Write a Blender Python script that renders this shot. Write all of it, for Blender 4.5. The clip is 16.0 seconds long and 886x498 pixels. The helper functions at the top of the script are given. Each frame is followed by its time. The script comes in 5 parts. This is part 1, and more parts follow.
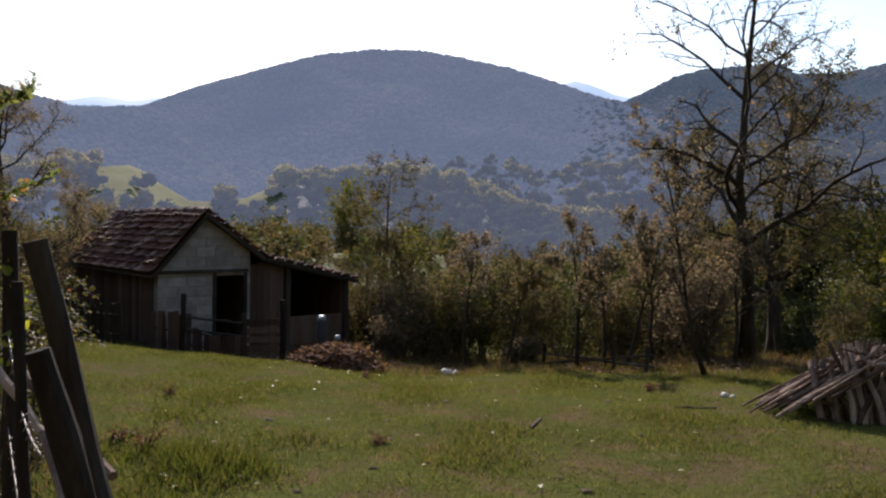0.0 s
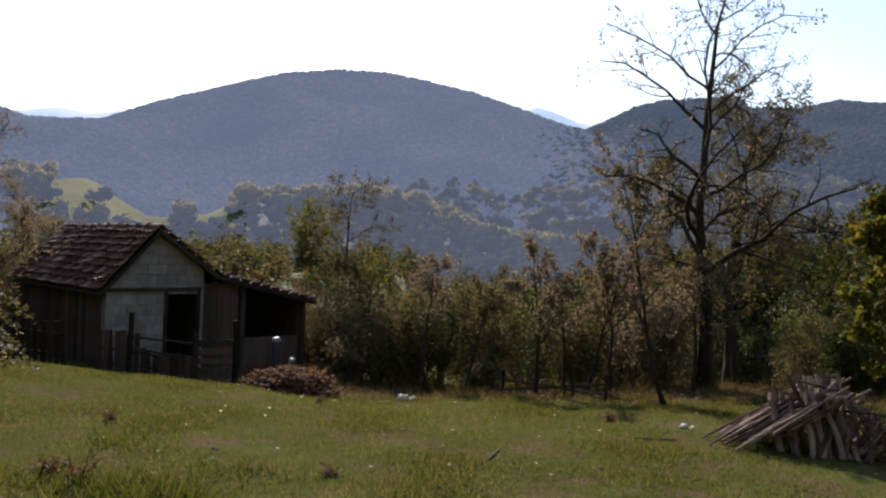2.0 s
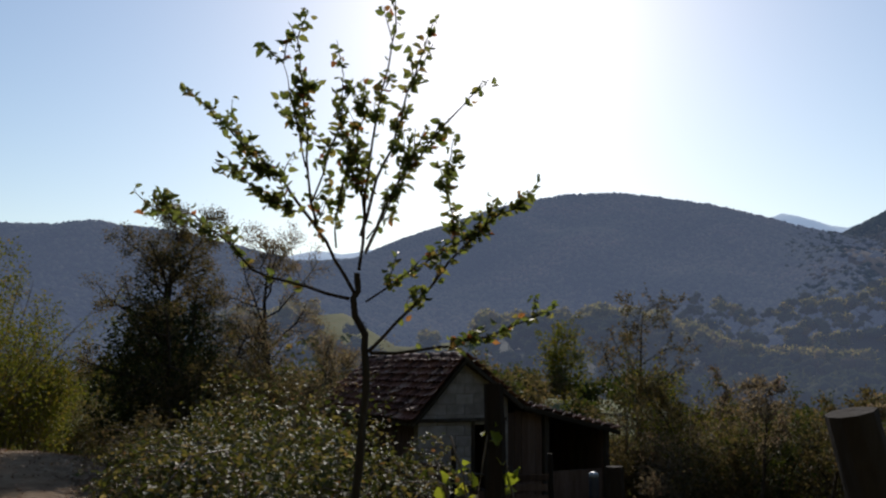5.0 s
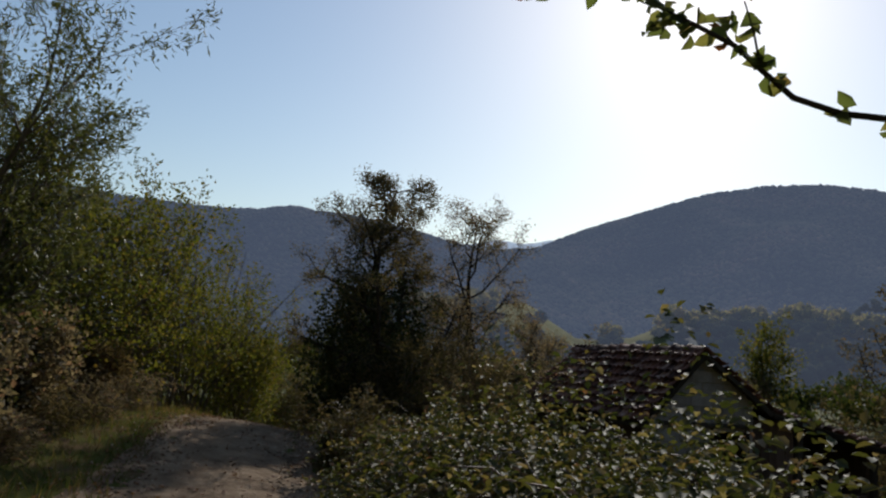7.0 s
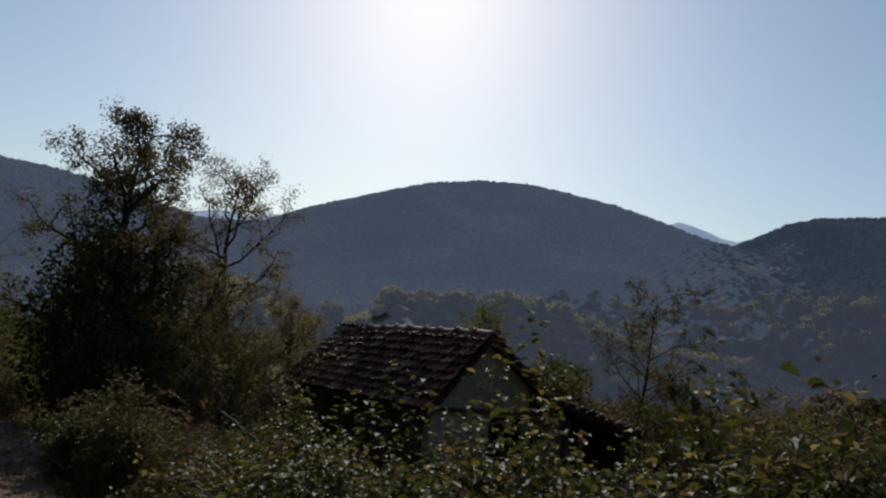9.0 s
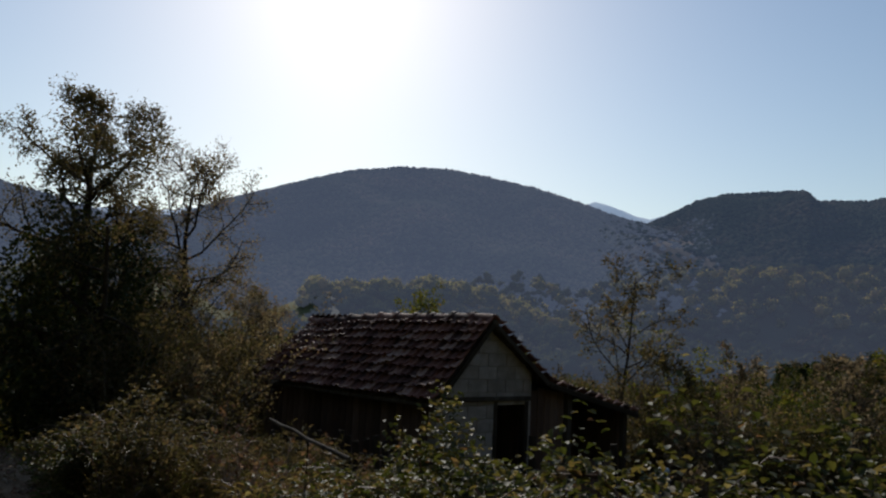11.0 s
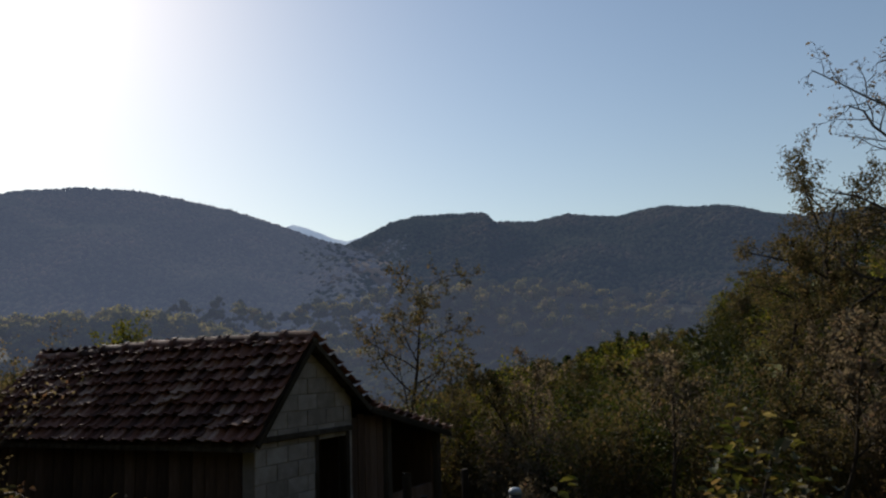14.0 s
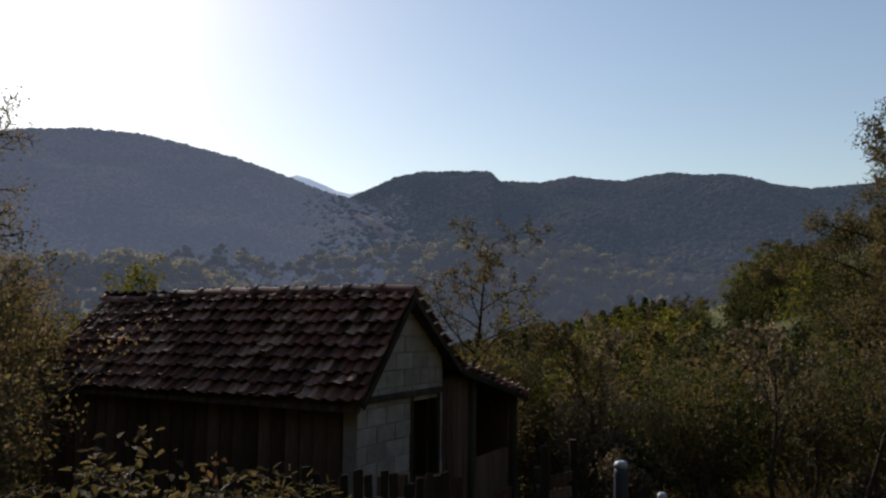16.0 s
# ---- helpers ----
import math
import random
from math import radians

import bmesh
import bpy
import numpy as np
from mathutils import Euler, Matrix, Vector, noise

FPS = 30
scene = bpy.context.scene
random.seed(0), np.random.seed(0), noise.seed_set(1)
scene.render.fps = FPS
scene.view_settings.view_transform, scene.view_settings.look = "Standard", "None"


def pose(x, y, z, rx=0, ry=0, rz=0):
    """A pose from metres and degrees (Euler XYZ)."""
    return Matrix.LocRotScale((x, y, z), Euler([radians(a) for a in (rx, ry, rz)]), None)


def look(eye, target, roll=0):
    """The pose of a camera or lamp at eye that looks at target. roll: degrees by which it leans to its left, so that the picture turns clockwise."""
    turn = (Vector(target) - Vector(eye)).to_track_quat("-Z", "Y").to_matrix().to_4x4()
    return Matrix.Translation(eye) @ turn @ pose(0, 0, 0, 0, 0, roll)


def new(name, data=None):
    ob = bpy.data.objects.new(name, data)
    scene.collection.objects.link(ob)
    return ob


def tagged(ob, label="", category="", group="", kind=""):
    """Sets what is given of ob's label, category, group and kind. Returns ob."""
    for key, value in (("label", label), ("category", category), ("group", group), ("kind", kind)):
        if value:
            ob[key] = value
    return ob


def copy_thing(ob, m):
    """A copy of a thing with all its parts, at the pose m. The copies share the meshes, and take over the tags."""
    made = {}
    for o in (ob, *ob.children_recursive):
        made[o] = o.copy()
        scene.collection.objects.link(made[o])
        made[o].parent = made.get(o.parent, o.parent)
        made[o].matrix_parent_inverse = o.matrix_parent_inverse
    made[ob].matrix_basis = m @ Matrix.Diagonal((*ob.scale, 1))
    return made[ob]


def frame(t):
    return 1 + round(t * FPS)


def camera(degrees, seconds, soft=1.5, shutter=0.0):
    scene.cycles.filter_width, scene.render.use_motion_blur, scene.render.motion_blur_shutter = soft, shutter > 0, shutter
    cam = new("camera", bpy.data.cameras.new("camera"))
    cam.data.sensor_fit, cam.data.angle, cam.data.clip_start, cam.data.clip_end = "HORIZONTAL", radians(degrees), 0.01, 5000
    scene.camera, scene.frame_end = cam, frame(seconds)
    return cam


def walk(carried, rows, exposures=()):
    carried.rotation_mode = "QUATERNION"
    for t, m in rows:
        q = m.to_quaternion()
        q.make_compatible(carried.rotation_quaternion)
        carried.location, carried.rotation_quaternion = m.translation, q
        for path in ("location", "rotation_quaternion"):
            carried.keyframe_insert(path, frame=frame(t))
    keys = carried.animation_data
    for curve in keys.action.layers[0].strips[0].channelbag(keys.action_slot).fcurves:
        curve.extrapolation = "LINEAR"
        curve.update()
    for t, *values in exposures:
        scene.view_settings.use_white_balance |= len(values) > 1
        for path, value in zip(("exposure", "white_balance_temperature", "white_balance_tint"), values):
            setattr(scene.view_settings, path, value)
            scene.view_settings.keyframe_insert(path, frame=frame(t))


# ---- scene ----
cam = camera(60.2, 16.0, 2.3)
PATH = [
    (0, (-1.798, 3.218, 1.305), (-1.888, 5.215, 1.248), 0.9),
    (0.5, (-1.755, 3.353, 1.316), (-1.935, 5.345, 1.3), 1.0),
    (1, (-1.859, 3.423, 1.341), (-1.912, 5.422, 1.337), 1.9),
    (1.5, (-1.818, 3.358, 1.329), (-1.857, 5.357, 1.338), 3.1),
    (2, (-1.789, 3.429, 1.321), (-1.779, 5.429, 1.324), 2.2),
    (2.2, (-1.813, 3.473, 1.335), (-1.775, 5.473, 1.333), 2.9),
    (2.5, (-1.799, 3.431, 1.303), (-1.724, 5.429, 1.302), 3.6),
    (3, (-1.936, 3.45, 1.311), (-1.874, 5.449, 1.312), 3.7),
    (3.3, (-2.24, 3.376, 1.292), (-2.15, 5.372, 1.38), -1.6),
    (3.5, (-2.237, 3.485, 1.34), (-2.237, 5.484, 1.408), -1.0),
    (4, (-2.528, 3.593, 1.278), (-2.913, 5.551, 1.417), -3.6),
    (4.5, (-2.844, 3.783, 1.308), (-3.396, 5.692, 1.536), -0.0),
    (4.8, (-3.131, 3.914, 1.277), (-3.713, 5.805, 1.571), 0.0),
    (5, (-3.255, 3.99, 1.308), (-3.844, 5.876, 1.617), 0.6),
    (5.2, (-3.383, 4.073, 1.291), (-4.001, 5.952, 1.587), 0.0),
    (7.3, (-4.768, 5.162, 1.209), (-5.801, 6.855, 1.472), 4.5),
    (7.5, (-4.942, 5.163, 1.193), (-5.889, 6.906, 1.447), 5.7),
    (8, (-5.502, 5.458, 1.196), (-6.124, 7.338, 1.478), 4.2),
    (8.5, (-5.722, 5.782, 1.166), (-6.245, 7.673, 1.555), 2.1),
    (9, (-6.012, 6.082, 1.22), (-6.362, 8.034, 1.484), 5.6),
    (9.5, (-6.333, 6.192, 1.169), (-6.567, 8.162, 1.42), 4.6),
    (9.7, (-6.447, 6.236, 1.158), (-6.705, 8.198, 1.445), 2.7),
    (11.8, (-7.801, 7.073, 1.148), (-7.718, 9.059, 1.374), 2.9),
    (12, (-7.939, 7.178, 1.087), (-7.761, 9.153, 1.351), 1.7),
    (12.5, (-8.299, 7.501, 1.152), (-8.102, 9.485, 1.315), -0.8),
    (13, (-8.375, 8.065, 1.11), (-8.127, 10.035, 1.345), 1.7),
    (13.5, (-8.627, 8.266, 1.139), (-8.036, 10.161, 1.382), 1.9),
    (14, (-8.782, 8.606, 1.097), (-8.161, 10.482, 1.403), -2.1),
    (14.5, (-9.005, 8.871, 1.13), (-8.253, 10.708, 1.375), 1.1),
    (15, (-9.279, 9.282, 1.139), (-8.439, 11.081, 1.381), 2.1),
    (15.5, (-9.546, 9.53, 1.153), (-8.835, 11.382, 1.408), -0.8),
    (16, (-9.825, 9.706, 1.169), (-9.205, 11.597, 1.364), 0.5),
]
EXPOSURES = [(0, 1.17, 6450, 19), (3, 1.17, 6450, 19), (4, 0.67, 6450, 16), (5, 0.25, 6300, 13), (7.5, 0.02, 6250, 11), (9, -0.2, 6200, 11), (12, 0.07, 6400, 12), (14, 0.1, 6600, 13), (15, 0.22, 6650, 14), (15.5, 0.38, 6700, 15), (16, 0.35, 6700, 15)]
walk(cam, [(t, look(eye, target, roll)) for t, eye, target, roll in PATH], EXPOSURES)

# ---- light and sky ----
SUN_AZ, SUN_EL = -13.0, 30.0
sun_dir = Vector((math.sin(radians(SUN_AZ)) * math.cos(radians(SUN_EL)), math.cos(radians(SUN_AZ)) * math.cos(radians(SUN_EL)), math.sin(radians(SUN_EL))))
world = bpy.data.worlds.new("sky")
scene.world = world
world.use_nodes = True
wn = world.node_tree
sky = wn.nodes.new("ShaderNodeTexSky")
sky.sky_type, sky.sun_disc = "NISHITA", False
sky.sun_elevation, sky.sun_rotation = radians(SUN_EL), radians(SUN_AZ)
sky.altitude, sky.air_density, sky.dust_density, sky.ozone_density = 400, 1.4, 0.75, 1.6
wn.links.new(sky.outputs[0], wn.nodes["Background"].inputs["Color"])
wn.nodes["Background"].inputs["Strength"].default_value = 0.09
sun_data = bpy.data.lights.new("sun", "SUN")
sun_data.energy, sun_data.angle, sun_data.color = 3.2, radians(0.53), (1.0, 0.93, 0.82)
sun = new("sun", sun_data)
sun.matrix_world = look(sun_dir * 200, (0, 0, 0))


# ---- materials ----
def nodes_of(name):
    m = bpy.data.materials.new(name)
    m.use_nodes = True
    return m, m.node_tree.nodes, m.node_tree.links, m.node_tree.nodes["Principled BSDF"]


def ramp_of(n, stops):
    r = n.new("ShaderNodeValToRGB")
    while len(r.color_ramp.elements) < len(stops):
        r.color_ramp.elements.new(0.5)
    for e, (p, c) in zip(r.color_ramp.elements, stops):
        e.position, e.color = p, (*c, 1)
    return r


def surface(name, stops, scale=6.0, fine=60.0, rough=0.85, bump=0.4, stretch=(1, 1, 1), depth=0.01, island=0.0, metal=0.0, per_object=0.0, shine=0.08):
    """A mottled surface: two noises drive the colour and the relief; islands or objects differ."""
    m, n, l, b = nodes_of(name)
    co = n.new("ShaderNodeTexCoord")
    mp = n.new("ShaderNodeMapping")
    mp.inputs["Scale"].default_value = stretch
    l.new(co.outputs["Object"], mp.inputs["Vector"])
    big, small = n.new("ShaderNodeTexNoise"), n.new("ShaderNodeTexNoise")
    for t, s, d in ((big, scale, 5), (small, fine, 4)):
        t.inputs["Scale"].default_value, t.inputs["Detail"].default_value = s, d
        t.inputs["Roughness"].default_value = 0.62
        l.new(mp.outputs[0], t.inputs["Vector"])
    mix = n.new("ShaderNodeMath")
    mix.operation = "MULTIPLY_ADD"
    mix.inputs[1].default_value, mix.inputs[2].default_value = 0.35, -0.175
    l.new(small.outputs[0], mix.inputs[0])
    add = n.new("ShaderNodeMath")
    l.new(big.outputs[0], add.inputs[0])
    l.new(mix.outputs[0], add.inputs[1])
    last = add
    for amount, source in ((island, "g"), (per_object, "o")):
        if amount:
            src = n.new("ShaderNodeNewGeometry").outputs["Random Per Island"] if source == "g" else n.new("ShaderNodeObjectInfo").outputs["Random"]
            k = n.new("ShaderNodeMath")
            k.operation = "MULTIPLY_ADD"
            k.inputs[1].default_value, k.inputs[2].default_value = amount, -amount / 2
            l.new(src, k.inputs[0])
            j = n.new("ShaderNodeMath")
            l.new(last.outputs[0], j.inputs[0])
            l.new(k.outputs[0], j.inputs[1])
            last = j
    r = ramp_of(n, stops)
    l.new(last.outputs[0], r.inputs[0])
    l.new(r.outputs[0], b.inputs["Base Color"])
    b.inputs["Roughness"].default_value, b.inputs["Metallic"].default_value = rough, metal
    b.inputs["Specular IOR Level"].default_value = 0.5 if rough < 0.7 else shine
    bp = n.new("ShaderNodeBump")
    bp.inputs["Strength"].default_value, bp.inputs["Distance"].default_value = bump, depth
    l.new(add.outputs[0], bp.inputs["Height"])
    l.new(bp.outputs[0], b.inputs["Normal"])
    return m


def leafy(name, stops, rough=0.5, through_light=0.45, gloss=0.35, haze_glow=None, drift=0.0, glow=(1.75, 1.62, 0.72)):
    """Leaves: each one its own colour, shining through when lit from behind."""
    m, n, l, b = nodes_of(name)
    g = n.new("ShaderNodeNewGeometry")
    r = ramp_of(n, stops)
    l.new(g.outputs["Random Per Island"], r.inputs[0])
    if drift:
        co, wide, k = n.new("ShaderNodeTexCoord"), n.new("ShaderNodeTexNoise"), n.new("ShaderNodeMapRange")
        wide.inputs["Scale"].default_value, wide.inputs["Detail"].default_value = drift, 6
        l.new(co.outputs["Object"], wide.inputs["Vector"])
        for i, v in ((1, 0.36), (2, 0.64), (3, -0.35), (4, 0.35)):
            k.inputs[i].default_value = v
        l.new(wide.outputs[0], k.inputs[0])
        s, own = n.new("ShaderNodeMath"), n.new("ShaderNodeMath")
        own.operation, own.inputs[1].default_value, own.inputs[2].default_value = "MULTIPLY_ADD", 0.4, 0.25
        l.new(g.outputs["Random Per Island"], own.inputs[0])
        l.new(own.outputs[0], s.inputs[0])
        l.new(k.outputs[0], s.inputs[1])
        l.new(s.outputs[0], r.inputs[0])
    l.new(r.outputs[0], b.inputs["Base Color"])
    b.inputs["Roughness"].default_value = rough
    b.inputs["Specular IOR Level"].default_value = gloss
    t = n.new("ShaderNodeBsdfTranslucent")
    warm = n.new("ShaderNodeMixRGB")
    warm.blend_type, warm.inputs[0].default_value, warm.inputs[2].default_value = "MULTIPLY", 1.0, (*glow, 1)
    l.new(r.outputs[0], warm.inputs[1])
    l.new(warm.outputs[0], t.inputs["Color"])
    mx = n.new("ShaderNodeMixShader")
    mx.inputs[0].default_value = through_light
    l.new(b.outputs[0], mx.inputs[1])
    l.new(t.outputs[0], mx.inputs[2])
    l.new(mx.outputs[0], n["Material Output"].inputs["Surface"])
    # far foliage carries painted haze as emission
    if haze_glow:
        add_haze_glow(n, l, mx, haze_glow)
    return m


def add_haze_glow(n, l, shader, haze_glow):
    """Paints haze on the far backdrop of hills: a bluish emission added to the shader."""
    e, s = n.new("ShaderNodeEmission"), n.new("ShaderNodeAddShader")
    e.inputs["Color"].default_value = (*haze_glow, 1)
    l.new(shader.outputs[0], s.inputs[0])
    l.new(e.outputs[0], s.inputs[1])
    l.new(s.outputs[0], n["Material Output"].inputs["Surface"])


M_GROUND = surface("meadow_soil", [(0.3, (0.12, 0.078, 0.05)), (0.42, (0.1, 0.077, 0.038)), (0.5, (0.076, 0.078, 0.025)), (0.64, (0.078, 0.085, 0.024)), (0.78, (0.14, 0.105, 0.058))], 1.9, 30, 1.0, 1.0, depth=0.06, shine=0.0)
M_ROAD = surface("dirt_road", [(0.3, (0.085, 0.056, 0.034)), (0.45, (0.15, 0.104, 0.066)), (0.6, (0.2, 0.145, 0.095)), (0.78, (0.3, 0.225, 0.155))], 3.2, 38, 0.95, 1.0, depth=0.05)
M_STONE = surface("field_stone", [(0.3, (0.28, 0.26, 0.23)), (0.7, (0.5, 0.48, 0.44))], 12, 80, 0.9, 0.5, island=0.5)
M_GRAVEL = surface("road_gravel", [(0.3, (0.13, 0.095, 0.068)), (0.7, (0.33, 0.265, 0.2))], 12, 80, 0.95, 0.5, island=0.6)
M_WOOD = surface("weathered_wood", [(0.25, (0.02, 0.016, 0.012)), (0.5, (0.042, 0.034, 0.027)), (0.8, (0.10, 0.085, 0.07))], 9, 70, 0.9, 0.7, (1, 1, 0.14), 0.008, per_object=0.3)
M_POLE = surface("dry_pole_wood", [(0.2, (0.05, 0.03, 0.022)), (0.5, (0.16, 0.105, 0.078)), (0.85, (0.36, 0.27, 0.205))], 8, 60, 0.85, 0.7, (1, 1, 0.12), 0.008, per_object=0.65)
M_CANE = surface("bramble_cane", [(0.3, (0.07, 0.04, 0.03)), (0.6, (0.13, 0.075, 0.055)), (0.85, (0.2, 0.14, 0.1))], 9, 60, 0.6, 0.4, depth=0.002)
M_PLANK = surface("grey_planks", [(0.25, (0.03, 0.025, 0.02)), (0.55, (0.066, 0.056, 0.047)), (0.85, (0.13, 0.115, 0.10))], 7, 60, 0.9, 0.6, (1, 1, 0.1), 0.006, per_object=0.35)
M_BROWNWALL = surface("brown_boards", [(0.25, (0.045, 0.03, 0.024)), (0.55, (0.095, 0.063, 0.049)), (0.85, (0.17, 0.12, 0.097))], 5, 50, 0.92, 0.6, (1, 1, 0.12), 0.008, per_object=0.4)
M_POST = surface("dark_post_wood", [(0.25, (0.014, 0.011, 0.009)), (0.5, (0.028, 0.022, 0.018)), (0.8, (0.06, 0.05, 0.042))], 9, 70, 0.95, 0.9, (1, 1, 0.14), 0.012, per_object=0.2)
M_BLOCK = surface("pale_blocks", [(0.25, (0.19, 0.17, 0.16)), (0.55, (0.28, 0.255, 0.245)), (0.8, (0.36, 0.335, 0.325))], 5, 55, 0.95, 0.6, depth=0.008, per_object=0.3)
M_MORTAR = surface("grey_mortar", [(0.3, (0.17, 0.153, 0.142)), (0.7, (0.24, 0.22, 0.207))], 9, 60, 0.95, 0.5, depth=0.006)
M_TILE = surface("old_clay_tile", [(0.2, (0.055, 0.032, 0.027)), (0.45, (0.13, 0.06, 0.046)), (0.65, (0.21, 0.1, 0.075)), (0.95, (0.42, 0.31, 0.25))], 6, 45, 0.72, 0.6, depth=0.006, per_object=0.6, shine=0.1)
M_TILES = surface("old_clay_tile", [(0.2, (0.055, 0.032, 0.027)), (0.45, (0.13, 0.06, 0.046)), (0.65, (0.21, 0.1, 0.075)), (0.95, (0.42, 0.31, 0.25))], 6, 45, 0.72, 0.6, depth=0.006, island=0.6, shine=0.1)
M_BARK = surface("dark_bark", [(0.25, (0.02, 0.016, 0.012)), (0.55, (0.05, 0.04, 0.03)), (0.85, (0.10, 0.085, 0.065))], 7, 45, 0.95, 0.9, (1, 1, 0.3), 0.02)
M_BARKPALE = surface("grey_bark", [(0.25, (0.07, 0.055, 0.042)), (0.55, (0.14, 0.115, 0.09)), (0.85, (0.24, 0.21, 0.18))], 7, 45, 0.95, 0.8, (1, 1, 0.3), 0.015)
M_HEAP = surface("rotting_brush", [(0.2, (0.07, 0.036, 0.028)), (0.5, (0.17, 0.09, 0.07)), (0.85, (0.32, 0.2, 0.165))], 5, 40, 0.95, 0.8, depth=0.02, island=0.6)
M_CLOD = surface("turned_earth", [(0.3, (0.05, 0.035, 0.022)), (0.7, (0.10, 0.07, 0.045))], 9, 60, 0.95, 0.8)
M_RUST = surface("rusty_drum", [(0.3, (0.05, 0.03, 0.025)), (0.7, (0.10, 0.05, 0.04))], 6, 50, 0.75, 0.3)
M_WIRE = surface("rusty_wire", [(0.3, (0.12, 0.09, 0.07)), (0.7, (0.25, 0.22, 0.2))], 30, 200, 0.6, 0.2, metal=0.6)
M_PLASTIC = surface("dark_blue_plastic", [(0.3, (0.018, 0.022, 0.034)), (0.7, (0.03, 0.036, 0.052))], 8, 60, 0.6, 0.1)
M_WHITEPL = surface("dirty_white_plastic", [(0.3, (0.22, 0.27, 0.33)), (0.7, (0.34, 0.40, 0.47))], 8, 60, 0.5, 0.1)
# haze painted as emission: full on the hills, weaker on the lower slopes
HAZE_GLOW = (0.054, 0.068, 0.104)
LOW_HAZE_GLOW = (0.034, 0.041, 0.06)
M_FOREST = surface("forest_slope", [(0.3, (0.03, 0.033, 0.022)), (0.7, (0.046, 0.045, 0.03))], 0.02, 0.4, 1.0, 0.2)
add_haze_glow(M_FOREST.node_tree.nodes, M_FOREST.node_tree.links, M_FOREST.node_tree.nodes["Principled BSDF"], HAZE_GLOW)
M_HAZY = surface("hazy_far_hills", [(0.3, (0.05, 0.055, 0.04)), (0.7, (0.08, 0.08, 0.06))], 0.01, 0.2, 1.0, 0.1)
# strongest painted haze, for the farthest hills
add_haze_glow(M_HAZY.node_tree.nodes, M_HAZY.node_tree.links, M_HAZY.node_tree.nodes["Principled BSDF"], (0.22, 0.29, 0.40))
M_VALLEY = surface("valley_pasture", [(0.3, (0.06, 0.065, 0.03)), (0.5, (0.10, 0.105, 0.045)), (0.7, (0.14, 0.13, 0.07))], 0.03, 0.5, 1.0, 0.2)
# lower slopes: shade put into a dark base and a weaker haze glow
M_LOWER = surface("shade_toned_valley_floor", [(0.3, (0.03, 0.036, 0.022)), (0.7, (0.05, 0.05, 0.03))], 0.03, 0.4, 1.0, 0.2)
add_haze_glow(M_LOWER.node_tree.nodes, M_LOWER.node_tree.links, M_LOWER.node_tree.nodes["Principled BSDF"], LOW_HAZE_GLOW)
L_LOWER = leafy("shaded_tone_foliage", [(0.0, (0.026, 0.036, 0.02)), (0.5, (0.042, 0.05, 0.028)), (0.9, (0.065, 0.06, 0.034)), (1.0, (0.08, 0.058, 0.036))], 1.0, 0.2, 0.0, LOW_HAZE_GLOW, 0.02)
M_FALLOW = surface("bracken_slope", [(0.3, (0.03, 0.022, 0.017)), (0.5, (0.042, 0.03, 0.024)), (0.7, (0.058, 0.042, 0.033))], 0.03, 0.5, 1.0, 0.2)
add_haze_glow(M_FALLOW.node_tree.nodes, M_FALLOW.node_tree.links, M_FALLOW.node_tree.nodes["Principled BSDF"], (0.034, 0.042, 0.06))
# ridge away from the sun: its painted haze glows less
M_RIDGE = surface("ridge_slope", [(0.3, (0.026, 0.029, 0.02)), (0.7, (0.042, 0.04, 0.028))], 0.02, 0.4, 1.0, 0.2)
add_haze_glow(M_RIDGE.node_tree.nodes, M_RIDGE.node_tree.links, M_RIDGE.node_tree.nodes["Principled BSDF"], (0.026, 0.036, 0.057))
L_FAR = leafy("far_foliage", [(0.0, (0.026, 0.033, 0.023)), (0.4, (0.042, 0.047, 0.032)), (0.7, (0.062, 0.06, 0.042)), (1.0, (0.09, 0.07, 0.05))], 1.0, 0.12, 0.0, HAZE_GLOW, 0.014)
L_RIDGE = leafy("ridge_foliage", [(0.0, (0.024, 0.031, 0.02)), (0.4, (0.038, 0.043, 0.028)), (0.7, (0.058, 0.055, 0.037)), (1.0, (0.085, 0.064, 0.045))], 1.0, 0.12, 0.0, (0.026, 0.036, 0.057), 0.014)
L_CLUMP = leafy("coarse_grass", [(0.0, (0.036, 0.05, 0.014)), (0.6, (0.055, 0.07, 0.02)), (1.0, (0.10, 0.09, 0.04))], 1.0, 0.45, 0.0)
# paler copy for tree tops: backlit rims put into the leaf colour
L_MID = leafy("sunlit_tone_foliage", [(0.0, (0.07, 0.072, 0.04)), (0.4, (0.11, 0.108, 0.06)), (0.7, (0.16, 0.14, 0.088)), (1.0, (0.18, 0.14, 0.095))], 0.9, 0.55, 0.0, (0.03, 0.037, 0.054))
L_GREEN = leafy("green_leaves", [(0.0, (0.024, 0.036, 0.012)), (0.4, (0.038, 0.053, 0.017)), (0.75, (0.06, 0.07, 0.022)), (1.0, (0.09, 0.078, 0.028))], 0.65, 0.33, 0.12)
L_OLIVE = leafy("olive_autumn_leaves", [(0.0, (0.045, 0.045, 0.022)), (0.4, (0.07, 0.065, 0.031)), (0.75, (0.1, 0.085, 0.047)), (1.0, (0.13, 0.095, 0.06))], 0.75, 0.4, 0.1, glow=(1.72, 1.5, 0.95))
L_BROWN = leafy("brown_autumn_leaves", [(0.0, (0.07, 0.062, 0.038)), (0.4, (0.115, 0.1, 0.062)), (0.8, (0.175, 0.15, 0.1)), (1.0, (0.14, 0.08, 0.055))], 0.75, 0.48, 0.15, glow=(1.7, 1.5, 1.05))
